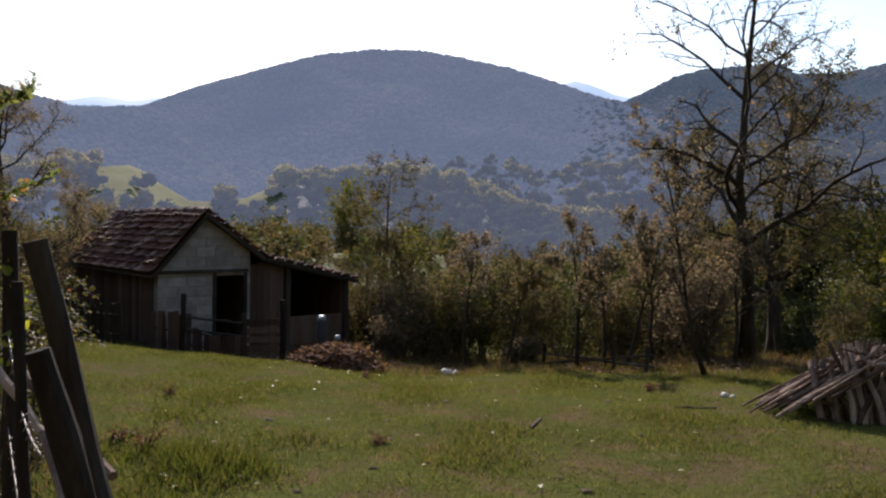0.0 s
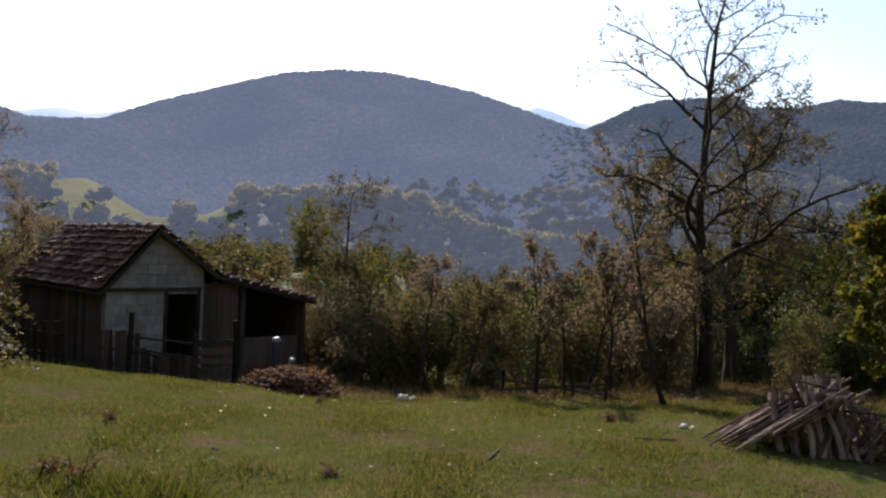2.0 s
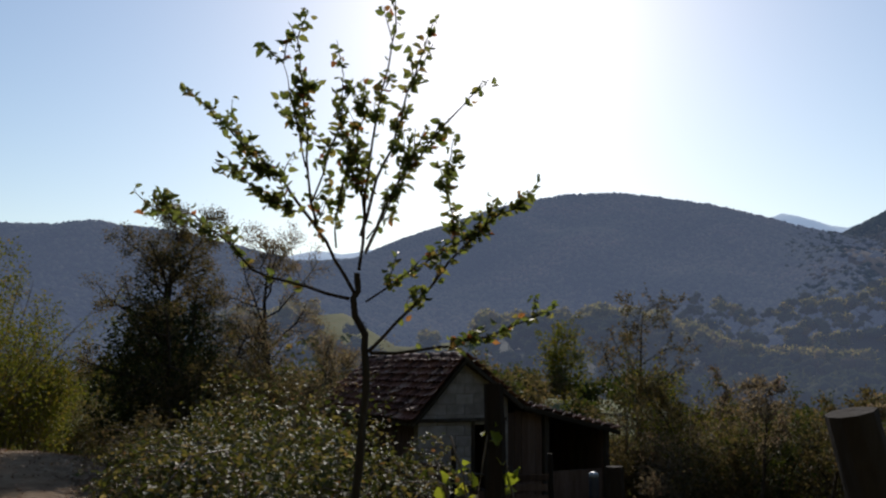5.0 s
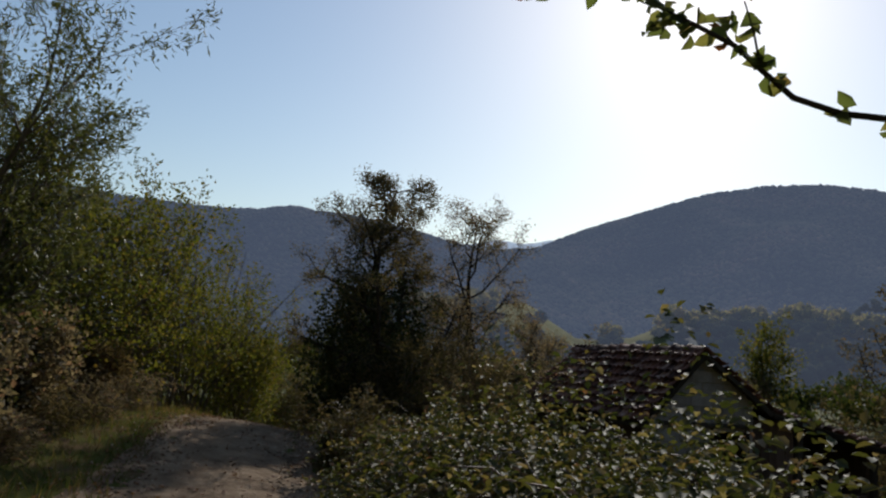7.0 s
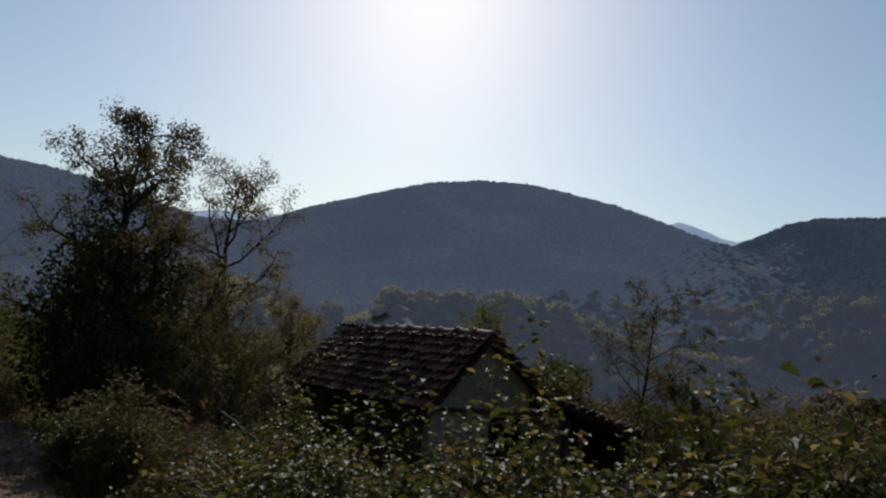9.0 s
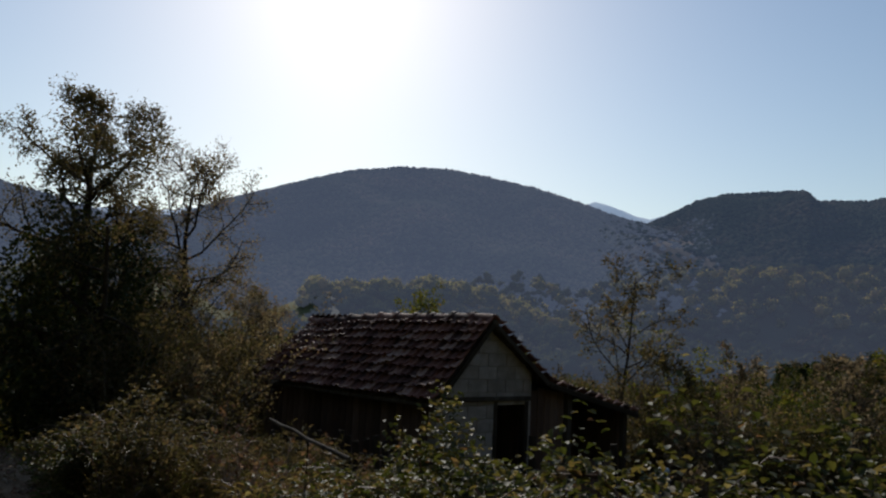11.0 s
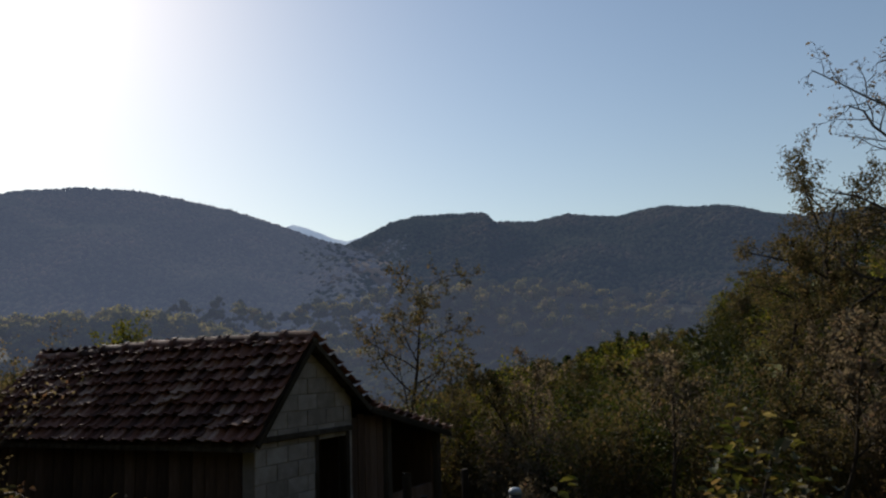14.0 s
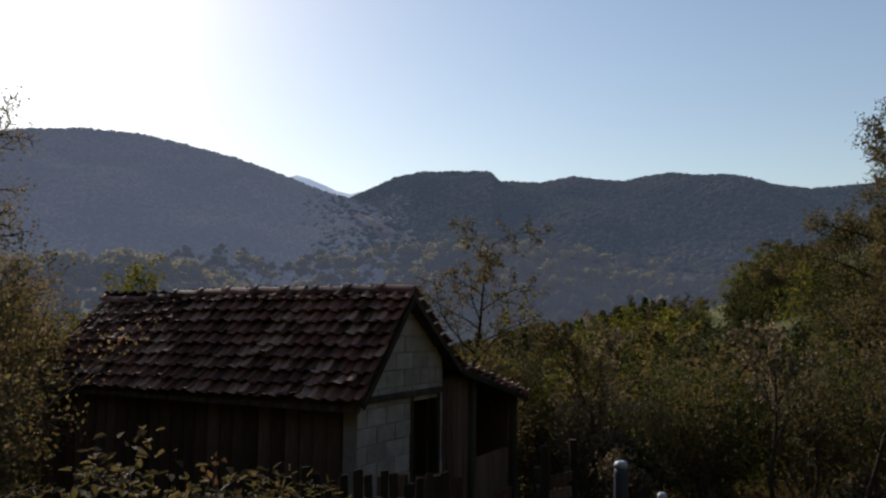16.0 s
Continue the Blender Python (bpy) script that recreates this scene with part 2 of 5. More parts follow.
# brown leaves with veiling glare put into the colour: greyer and lighter
L_HEDGE = leafy("glare_greyed_leaves", [(0.0, (0.074, 0.066, 0.05)), (0.4, (0.112, 0.1, 0.075)), (0.8, (0.175, 0.155, 0.117)), (1.0, (0.15, 0.1, 0.078))], 0.85, 0.46, 0.08, glow=(1.72, 1.46, 1.05))
L_YELLOW = leafy("yellow_green_leaves", [(0.0, (0.046, 0.06, 0.014)), (0.45, (0.08, 0.09, 0.02)), (0.8, (0.118, 0.112, 0.028)), (1.0, (0.13, 0.09, 0.03))], 0.65, 0.48, 0.15)
L_WILLOW = leafy("willow_leaves", [(0.0, (0.038, 0.05, 0.02)), (0.5, (0.065, 0.078, 0.03)), (1.0, (0.10, 0.098, 0.042))], 0.5, 0.4, 0.35)
# the cream stop at 0.95 paints sun glints on some leaves
L_BRAMBLE = leafy("bramble_leaves", [(0.0, (0.03, 0.04, 0.013)), (0.4, (0.052, 0.06, 0.021)), (0.72, (0.085, 0.08, 0.032)), (0.88, (0.13, 0.1, 0.052)), (0.95, (0.23, 0.2, 0.14)), (1.0, (0.14, 0.07, 0.046))], 0.62, 0.38, 0.2)
L_IVY = leafy("ivy_leaves", [(0.0, (0.018, 0.026, 0.011)), (0.6, (0.03, 0.04, 0.017)), (1.0, (0.05, 0.055, 0.025))], 0.7, 0.25, 0.12)
L_SPRUCE = leafy("spruce_needles", [(0.0, (0.022, 0.038, 0.018)), (0.6, (0.04, 0.058, 0.026)), (1.0, (0.06, 0.068, 0.034))], 0.9, 0.3, 0.05)
# darker copy of the green leaves: the slope's shade put into the colour
L_SLOPE = leafy("shaded_wood_leaves", [(0.0, (0.018, 0.026, 0.01)), (0.4, (0.028, 0.036, 0.013)), (0.75, (0.044, 0.047, 0.018)), (1.0, (0.075, 0.058, 0.024))], 0.75, 0.3, 0.08)
L_SAP = leafy("fruit_tree_leaves", [(0.0, (0.05, 0.07, 0.03)), (0.5, (0.08, 0.10, 0.045)), (0.9, (0.12, 0.12, 0.055)), (1.0, (0.16, 0.06, 0.04))], 0.45, 0.72, 0.45)
L_VINE = leafy("vine_leaves", [(0.0, (0.10, 0.13, 0.02)), (0.6, (0.15, 0.18, 0.03)), (1.0, (0.2, 0.2, 0.04))], 0.5, 0.6, 0.2)
L_HEAP = leafy("reddish_brush", [(0.0, (0.07, 0.04, 0.032)), (0.5, (0.16, 0.09, 0.07)), (1.0, (0.3, 0.19, 0.155))], 0.85, 0.2, 0.1)
L_LITTER = leafy("fallen_leaves", [(0.0, (0.18, 0.14, 0.09)), (0.6, (0.34, 0.29, 0.2)), (1.0, (0.5, 0.46, 0.36))], 0.6, 0.2, 0.2)
L_GRASS = leafy("meadow_grass", [(0.0, (0.05, 0.066, 0.018)), (0.5, (0.08, 0.09, 0.026)), (0.8, (0.116, 0.108, 0.042)), (1.0, (0.19, 0.15, 0.088))], 1.0, 0.46, 0.0, glow=(1.65, 1.6, 0.9))
L_DRY = leafy("dry_weeds", [(0.0, (0.075, 0.062, 0.034)), (0.4, (0.11, 0.085, 0.052)), (0.8, (0.15, 0.117, 0.076)), (1.0, (0.10, 0.055, 0.038))], 0.85, 0.4, 0.08)


# ---- mesh helpers ----
def mesh_of(name, verts, faces, material, smooth=True):
    me = bpy.data.meshes.new(name)
    if isinstance(faces, np.ndarray):
        v, f = np.asarray(verts, np.float32), faces.astype(np.int32)
        me.vertices.add(len(v))
        me.vertices.foreach_set("co", v.ravel())
        me.loops.add(f.size)
        me.loops.foreach_set("vertex_index", f.ravel())
        me.polygons.add(len(f))
        me.polygons.foreach_set("loop_start", np.arange(0, f.size, f.shape[1], dtype=np.int32))
        me.polygons.foreach_set("loop_total", np.full(len(f), f.shape[1], np.int32))
        me.update(calc_edges=True)
    else:
        me.from_pydata([tuple(map(float, p)) for p in verts], [], faces)
    if smooth and len(me.polygons):
        me.polygons.foreach_set("use_smooth", np.ones(len(me.polygons), bool))
    me.materials.append(material)
    return me


def thing(name, label, category, group="", kind="", at=(0, 0, 0)):
    ob = new(name)
    ob.location = at
    ob.empty_display_size = 0.2
    return tagged(ob, label, category, group, kind)


def part(name, me, parent, label="", m=None):
    ob = new(name, me)
    ob.parent = parent
    if m is not None:
        ob.matrix_basis = m
    if label:
        ob["label"] = label
    return ob


def bm_mesh(name, bm, material, smooth=False):
    me = bpy.data.meshes.new(name)
    bm.normal_update()
    bm.to_mesh(me)
    bm.free()
    if smooth:
        me.polygons.foreach_set("use_smooth", np.ones(len(me.polygons), bool))
    me.materials.append(material)
    return me


def box_mesh(name, sx, sy, sz, material, bevel=0.006, wear=0.0, seed=0, cuts=0):
    """A box from its base centre, with bevelled and slightly uneven edges."""
    bm = bmesh.new()
    bmesh.ops.create_cube(bm, size=1)
    if cuts:
        bmesh.ops.subdivide_edges(bm, edges=[e for e in bm.edges if abs(e.verts[0].co.z - e.verts[1].co.z) > 0.5], cuts=cuts)
    for v in bm.verts:
        v.co = Vector((v.co.x * sx, v.co.y * sy, (v.co.z + 0.5) * sz))
    if bevel:
        bmesh.ops.bevel(bm, geom=bm.edges[:], offset=bevel, segments=1, affect="EDGES")
    if wear:
        rnd = random.Random(seed)
        for v in bm.verts:
            v.co += Vector((rnd.uniform(-wear, wear), rnd.uniform(-wear, wear), rnd.uniform(-wear, wear)))
    return bm_mesh(name, bm, material)


class Tubes:
    """Collects tapered tubes into one mesh."""

    def __init__(self):
        self.v, self.f, self.n = [], [], 0

    def add(self, pts, radii, sides=6, rough=0.0, rnd=random, cap=True):
        pts = [Vector(p) for p in pts]
        up = Vector((0.31, 0.17, 0.93))
        start = self.n
        for i, p in enumerate(pts):
            d = (pts[min(i + 1, len(pts) - 1)] - pts[max(i - 1, 0)]).normalized()
            a = d.cross(up)
            if a.length < 0.1:
                a = d.cross(Vector((1, 0, 0)))
            a.normalize()
            b = d.cross(a)
            for k in range(sides):
                w = 2 * math.pi * k / sides
                r = radii[i] * (1 + (rnd.uniform(-rough, rough) if rough else 0))
                q = p + a * (math.cos(w) * r) + b * (math.sin(w) * r)
                self.v.append((q.x, q.y, q.z))
        for i in range(len(pts) - 1):
            for k in range(sides):
                a0, a1 = start + i * sides + k, start + i * sides + (k + 1) % sides
                self.f.append((a0, a1, a1 + sides, a0 + sides))
        if cap:
            self.f.append(tuple(start + k for k in reversed(range(sides))))
            self.f.append(tuple(start + (len(pts) - 1) * sides + k for k in range(sides)))
        self.n += len(pts) * sides

    def mesh(self, name, material, smooth=True):
        return mesh_of(name, self.v, self.f, material, smooth)


def unit(a):
    return a / np.maximum(np.linalg.norm(a, axis=1, keepdims=True), 1e-6)


def leaves_mesh(name, pos, axis, length, width, material, rng, fold=0.25, droop=0.0, flat=0.0, round_leaf=False):
    """Leaves at pos that point along axis: each a pointed blade folded along its rib."""
    n = len(pos)
    if n == 0:
        pos, axis, n = np.zeros((1, 3)), np.array([[0, 0, 1.0]]), 1
    axis = unit(axis)
    up = rng.normal(size=(n, 3)) * (1 - flat) + np.array([0, 0, 1.6 * flat])
    side = unit(np.cross(axis, up))
    nrm = np.cross(side, axis)
    s = rng.uniform(0.65, 1.25, (n, 1))
    L, W = length * s, width * s
    base, tip = pos, pos + axis * L - nrm * L * droop
    if round_leaf:
        rows = []
        for f, w in ((0.28, 0.46), (0.66, 0.40)):
            mid = pos + axis * L * f + nrm * L * 0.05
            rows.append((mid + side * W * w + nrm * W * fold * w * 2, mid - side * W * w + nrm * W * fold * w * 2))
        v = np.stack([base, rows[0][1], rows[1][1], tip, rows[1][0], rows[0][0]], 1).reshape(-1, 3)
        i = np.arange(n)[:, None] * 6
        f = np.concatenate([i + [0, 1, 2, 3], i + [0, 3, 4, 5]], 0)
    else:
        mid = pos + axis * L * 0.45 + nrm * L * 0.06
        left, right = mid + side * W * 0.5 + nrm * W * fold, mid - side * W * 0.5 + nrm * W * fold
        v = np.stack([base, right, tip, left], 1).reshape(-1, 3)
        i = np.arange(n)[:, None] * 4
        f = np.concatenate([i + [0, 1, 2], i + [0, 2, 3]], 0)
    return mesh_of(name, v, f, material, False)


def blobs_mesh(name, centres, radii, material, rng, squash=0.8, fine=0, soft=False):
    """Many small uneven clumps in one mesh, for far woods."""
    bm = bmesh.new()
    if fine:
        bmesh.ops.create_icosphere(bm, subdivisions=int(fine), radius=1)
    else:
        ends = [bm.verts.new(p) for p in ((1, 0, 0), (0, 1, 0), (-1, 0, 0), (0, -1, 0), (0, 0, 1), (0, 0, -1))]
        for k in range(4):
            bm.faces.new((ends[k], ends[(k + 1) % 4], ends[4]))
            bm.faces.new((ends[(k + 1) % 4], ends[k], ends[5]))
        bm.verts.index_update()
    bv = np.array([v.co[:] for v in bm.verts])
    bf = np.array([[v.index for v in f.verts] for f in bm.faces])
    bm.free()
    n = len(centres)
    jit = 1 + rng.uniform(-0.3, 0.3, (n, len(bv), 1))
    v = bv[None] * jit * radii[:, None, None] * np.array([1, 1, squash])
    turn = rng.uniform(0, 6.28, n)
    c, s = np.cos(turn)[:, None], np.sin(turn)[:, None]
    v = np.stack([v[..., 0] * c - v[..., 1] * s, v[..., 0] * s + v[..., 1] * c, v[..., 2]], -1) + centres[:, None]
    f = bf[None] + (np.arange(n) * len(bv))[:, None, None]
    return mesh_of(name, v.reshape(-1, 3), f.reshape(-1, 3), material, soft)


# ---- the lie of the land ----
EYE0 = np.array([-5.0, 6.0, 1.1])
ORIGIN, ALONG, ACROSS = np.array([-3.15, 4.05]), np.array([-0.764, 0.646]), np.array([0.646, 0.764])
ANCHORS = np.array([
    (-2, 3.35, -0.25), (-5.1, 5.4, -0.32), (-9.85, 9.7, -0.44), (-13.5, 14.7, -0.15), (-17, 19, -0.9), (1.3, 12.0, -0.56), (1.7, 15.3, -1.02), (-2.3, 17.0, -1.45), (3.5, 18.4, -1.15), (-6.5, 17.0, -1.3),
    (-1, 8, -0.58), (-10, 16, -0.7), (-8.4, 14.8, -0.5), (-7.1, 14.8, -0.58), (-6.28, 14.8, -0.78), (-5.6, 14.6, -0.7), (-4.5, 14.8, -0.82), (-2.95, 14.8, -1.07), (-1.4, 15.3, -0.97), (0.5, 15.3, -0.94), (-9, 25, -2.0),
    (8, 12, -0.65), (-12, 30, -4.2), (0, 34, -5.0), (14, 30, -3.5), (15, 8, -0.4), (-14, 5, 0.15), (-20, 10, 0.4), (0, -4, -0.05), (-20, 28, -3.5)], float)


def _kernel(a, b):
    return np.linalg.norm(a[:, None] - b[None], axis=-1)


_A = _kernel(ANCHORS[:, :2], ANCHORS[:, :2]) + np.eye(len(ANCHORS)) * -0.6
_P = np.c_[np.ones(len(ANCHORS)), ANCHORS[:, :2]]
_S = np.linalg.solve(np.block([[_A, _P], [_P.T, np.zeros((3, 3))]]), np.r_[ANCHORS[:, 2], 0, 0, 0])

# crest lines of the hills: bearing and height angle in degrees, seen from the lane
CRESTS = {
    "main": (900, 330, [(-60, 2), (-35, 4.6), (-27, 6.75), (-23.1, 8.2), (-20.2, 9.35), (-16.7, 10.7), (-14, 11.6), (-11.5, 12.3), (-8, 12.8), (-4.3, 12.8), (-1, 12.3), (2.4, 11.65), (4.5, 11.0), (6.8, 10.25), (9.1, 9.45), (10.7, 9.1), (13.5, 8.2), (20, 5), (40, 2)]),
    "right": (1050, 420, [(-10, 2), (7, 7), (10.7, 9.1), (12.3, 9.8), (14.2, 10.75), (16.2, 11.2), (21.3, 11.3), (22.0, 10.55), (25.2, 10.35), (27.6, 10.75), (31.2, 10.15), (34.6, 10.6), (38.2, 10.3), (41.5, 9.6), (43.7, 9.2), (60, 9.5), (100, 8)]),
    "left": (700, 240, [(-110, 7.4), (-70, 9.5), (-49, 8.85), (-45.5, 9.2), (-42, 9.5), (-38.5, 9.5), (-35.5, 9.1), (-31.7, 8.2), (-28.5, 7.5), (-23.5, 7.8), (-20, 6.4), (-12, 3), (0, 1)]),
    "far": (2700, 1500, [(-60, 4), (-35, 7.5), (-29, 8.3), (-26.7, 8.8), (-24.7, 8.5), (-22.4, 9.0), (-18, 8), (-5, 6), (4, 9.6), (6.8, 10.8), (8.7, 10.4), (10.7, 9.6), (12.3, 10.1), (13.5, 10.6), (17, 10), (25, 6)]),
    "foot": (330, 130, [(-40, 2), (-29, 3.4), (-26, 4.0), (-24.2, 4.2), (-22.7, 3.0), (-20.4, 1.6), (-16.7, 2.0), (-14, 3.2), (-10.5, 3.1), (-4.4, 3.6), (-1, 3.0), (2.5, 1.6), (5.2, 0.7), (10, 0.3), (20, -0.5), (40, -1)]),
    "terrace": (480, 330, [(-10, 0), (0, 1.4), (3, 2.4), (6, 3.5), (8.8, 4.6), (12, 5.2), (18, 5.4), (24, 5.6), (30, 4.5), (45, 3), (70, 2)]),
    "near": (75, 24, [(0, -7), (12, -5.5), (18, -3.8), (22, -3.0), (26, -1.7), (30, 0.0), (34, 1.8), (37, 3.2), (40, 4.6), (43.5, 5.6), (50, 6.3), (70, 6.5), (100, 5), (120, 0)]),
}


def hills(x, y):
    dx, dy = x - EYE0[0], y - EYE0[1]
    r, az = np.hypot(dx, dy), np.degrees(np.arctan2(dx, dy))
    z = -4.5 - 0.10 * np.clip(r - 30, 0, 130)
    fold = 1 + 0.15 * np.sin(az * 0.21 + 0.006 * r + 1.0) * np.sin(0.011 * r + az * 0.1) + 0.06 * np.sin(az * 0.55 - 0.012 * r) * np.sin(az * 0.17 + 0.004 * r)
    for name, (rc, r0, table) in CRESTS.items():
        a, e = np.array(table).T
        top = EYE0[2] + rc * np.tan(np.radians(np.interp(az, a, e, left=-2, right=-2)))
        low = -17.0 if rc > 100 else -3.0
        k = np.clip((r - r0) / (rc - r0), 0, 1)
        rise = k if rc > 100 else k ** 0.8
        rise = 0.75 * rise + 0.25 * k * k * (3 - 2 * k)
        folds = 1 + (fold - 1) * 4 * k * (1 - k)
        z = np.maximum(z, low + (top - low) * rise * folds - 0.12 * np.maximum(r - rc, 0))
    # unseen steep slope added behind the lane to keep sky light off the foreground
    back = np.clip((np.abs((az - 178 + 180) % 360 - 180) - 62) / 30, 0, 1)
    z = np.maximum(z, (-3 + 0.95 * np.clip(r - 14, 0, 60)) * (1 - back) - 6 * back)
    return z


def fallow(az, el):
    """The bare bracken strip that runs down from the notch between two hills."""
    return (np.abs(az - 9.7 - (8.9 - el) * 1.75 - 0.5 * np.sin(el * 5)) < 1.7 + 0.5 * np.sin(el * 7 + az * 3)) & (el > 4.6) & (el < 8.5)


def height(x, y):
    x, y = np.atleast_1d(np.asarray(x, float)), np.atleast_1d(np.asarray(y, float))
    p = np.c_[x, y]
    near = _kernel(p, ANCHORS[:, :2]) @ _S[:-3] + np.c_[np.ones(len(p)), p] @ _S[-3:]
    near += 0.03 * np.sin(1.7 * x + 0.6 * y) * np.sin(0.9 * y - 0.5 * x) + 0.015 * np.sin(4.1 * x - 1.3) * np.sin(3.7 * y)
    r = np.hypot(x - EYE0[0], y - EYE0[1])
    az = np.degrees(np.arctan2(x - EYE0[0], y - EYE0[1]))
    # blends sooner behind, where the added unseen slope starts
    near_edge = 24 - 12 * np.clip((62 - np.abs((az - 178 + 180) % 360 - 180)) / 25, 0, 1)
    k = np.clip((r - near_edge) / 16, 0, 1)
    k = k * k * (3 - 2 * k)
    return near * (1 - k) + hills(x, y) * k


def ground_z(x, y):
    return float(height(x, y)[0])


def lane(a, s):
    """A place by its way along the lane and across it (to the meadow side)."""
    return ORIGIN + ALONG * a + ACROSS * s


def road_shift(a):
    return -0.1 + 0.0068 * np.clip(a, 0, 30) ** 2


rings = np.unique(np.concatenate([[0.003], np.arange(0.3, 16, 0.22), 16 * 1.034 ** np.arange(0, 165), [684, 694, 701, 708, 886, 894, 900, 906, 1038, 1046, 1052, 1058]]))
spokes = np.radians(np.arange(0, 360, 1.0))
gx = EYE0[0] + 1 + np.outer(rings, np.sin(spokes)).ravel()
gy = EYE0[1] + 3 + np.outer(rings, np.cos(spokes)).ravel()
gz = np.concatenate([height(gx[i:i + 20000], gy[i:i + 20000]) for i in range(0, len(gx), 20000)])
nr, ns = len(rings), len(spokes)
ii, jj = np.meshgrid(np.arange(nr - 1), np.arange(ns), indexing="ij")
quads = np.stack([ii * ns + jj, ii * ns + (jj + 1) % ns, (ii + 1) * ns + (jj + 1) % ns, (ii + 1) * ns + jj], -1).reshape(-1, 4)[:, ::-1]
ground = new("ground", mesh_of("ground", np.c_[gx, gy, gz], quads, M_GROUND))
away = np.hypot(gx[quads[:, 0]] - EYE0[0], gy[quads[:, 0]] - EYE0[1])
bearing = np.degrees(np.arctan2(gx[quads[:, 0]] - EYE0[0], gy[quads[:, 0]] - EYE0[1]))
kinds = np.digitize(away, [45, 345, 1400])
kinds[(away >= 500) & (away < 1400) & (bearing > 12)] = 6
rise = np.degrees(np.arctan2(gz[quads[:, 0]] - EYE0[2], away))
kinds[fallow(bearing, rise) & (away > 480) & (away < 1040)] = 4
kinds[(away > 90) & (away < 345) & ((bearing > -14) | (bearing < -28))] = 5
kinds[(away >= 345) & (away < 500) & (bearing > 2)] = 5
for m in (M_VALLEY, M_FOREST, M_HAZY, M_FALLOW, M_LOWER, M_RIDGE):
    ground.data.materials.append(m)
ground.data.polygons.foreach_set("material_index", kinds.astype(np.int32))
tagged(ground, "grazed grassy hillside falling to wooded hills", "ground", kind="structure")

# the dirt lane: a crowned strip whose edges sink into the grass
ra = np.arange(-14, 30, 0.25)
rs = np.linspace(-1, 1, 15)
rng = np.random.default_rng(3)
wide = 1.45 + 0.12 * np.sin(ra * 0.9)
S = (road_shift(ra)[:, None] - 0.13 + rs[None] * wide[:, None])
RX, RY = ORIGIN[0] + ALONG[0] * ra[:, None] + ACROSS[0] * S, ORIGIN[1] + ALONG[1] * ra[:, None] + ACROSS[1] * S
ruts = -0.03 * np.exp(-((np.abs(rs) - 0.55) / 0.16) ** 2)
RZ = height(RX.ravel(), RY.ravel()).reshape(RX.shape) + 0.035 - 0.1 * rs[None] ** 6 + ruts + rng.normal(0, 0.006, RX.shape)
q = (np.arange(len(ra) - 1)[:, None] * 15 + np.arange(14)[None]).ravel()
road = new("road", mesh_of("road", np.stack([RX, RY, RZ], -1).reshape(-1, 3), np.stack([q, q + 15, q + 16, q + 1], -1), M_ROAD))
tagged(road, "rutted pale dirt lane between hedges", "road", kind="structure")


# ---- trees and shrubs ----
def limb(rnd, start, way, length, radius, steps, wiggle, lift, end=0.25):
    pts, radii, p, d = [Vector(start)], [radius], Vector(start), Vector(way).normalized()
    for i in range(steps):
        d = (d + Vector((rnd.gauss(0, wiggle), rnd.gauss(0, wiggle), rnd.gauss(0, wiggle * 0.7) + lift))).normalized()
        p = p + d * (length / steps)
        pts.append(p.copy())
        radii.append(radius * (1 - (1 - end) * (i + 1) / steps))
    return pts, radii


def branch_out(rnd, tubes, twigs, pts, radii, depth, kids, spread, lift, ratio, wiggle, clear, thin=0.003, taper=0.55):
    """Side limbs along a limb, and theirs in turn; the last ones carry the leaves."""
    if depth >= len(kids):
        twigs.append(pts)
        return
    n = kids[depth]
    total = len(pts) - 1
    length = sum((pts[i + 1] - pts[i]).length for i in range(total))
    turn = rnd.uniform(0, 6.28)
    for k in range(n):
        f = (clear if depth == 0 else 0.2) + (1 - (clear if depth == 0 else 0.2)) * (k + rnd.uniform(0.2, 0.9)) / n
        i = min(int(f * total), total - 1)
        p = pts[i].lerp(pts[i + 1], f * total - i)
        d = (pts[i + 1] - pts[i]).normalized()
        turn += 2.4 + rnd.uniform(-0.5, 0.5)
        side = d.orthogonal().normalized()
        side.rotate(Matrix.Rotation(turn, 3, d))
        way = d * math.cos(spread) + side * math.sin(spread)
        l = length * ratio * (1.15 - (taper if depth == 0 else 0.55) * f) * rnd.uniform(0.75, 1.2)
        r = max(radii[i] * 0.55, thin)
        fine = depth >= len(kids) - 1
        bp, br = limb(rnd, p, way, l, r, 3 if fine else 5, wiggle, lift, 0.3)
        tubes.add(bp, br, 3 if fine else (5 if depth < 1 else 4), cap=False)
        branch_out(rnd, tubes, twigs, bp, br, depth + 1, kids, spread, lift, ratio * 0.95, wiggle, clear, thin)
    if depth > 0:
        twigs.append(pts[len(pts) // 2:])


def twig_leaves(rng, twigs, count, loose):
    pos, axis = [], []
    if not twigs or not count:
        return np.zeros((0, 3)), np.zeros((0, 3))
    seg = np.array([(*t[i], *t[i + 1]) for t in twigs for i in range(len(t) - 1)])
    pick = rng.integers(0, len(seg), count)
    f = rng.uniform(0, 1, (count, 1))
    a, b = seg[pick, :3], seg[pick, 3:]
    d = unit(b - a)
    axis = d * 0.6 + rng.normal(0, 0.75, (count, 3)) + np.array([0, 0, -0.15])
    return a + (b - a) * f + rng.normal(0, loose, (count, 3)), axis


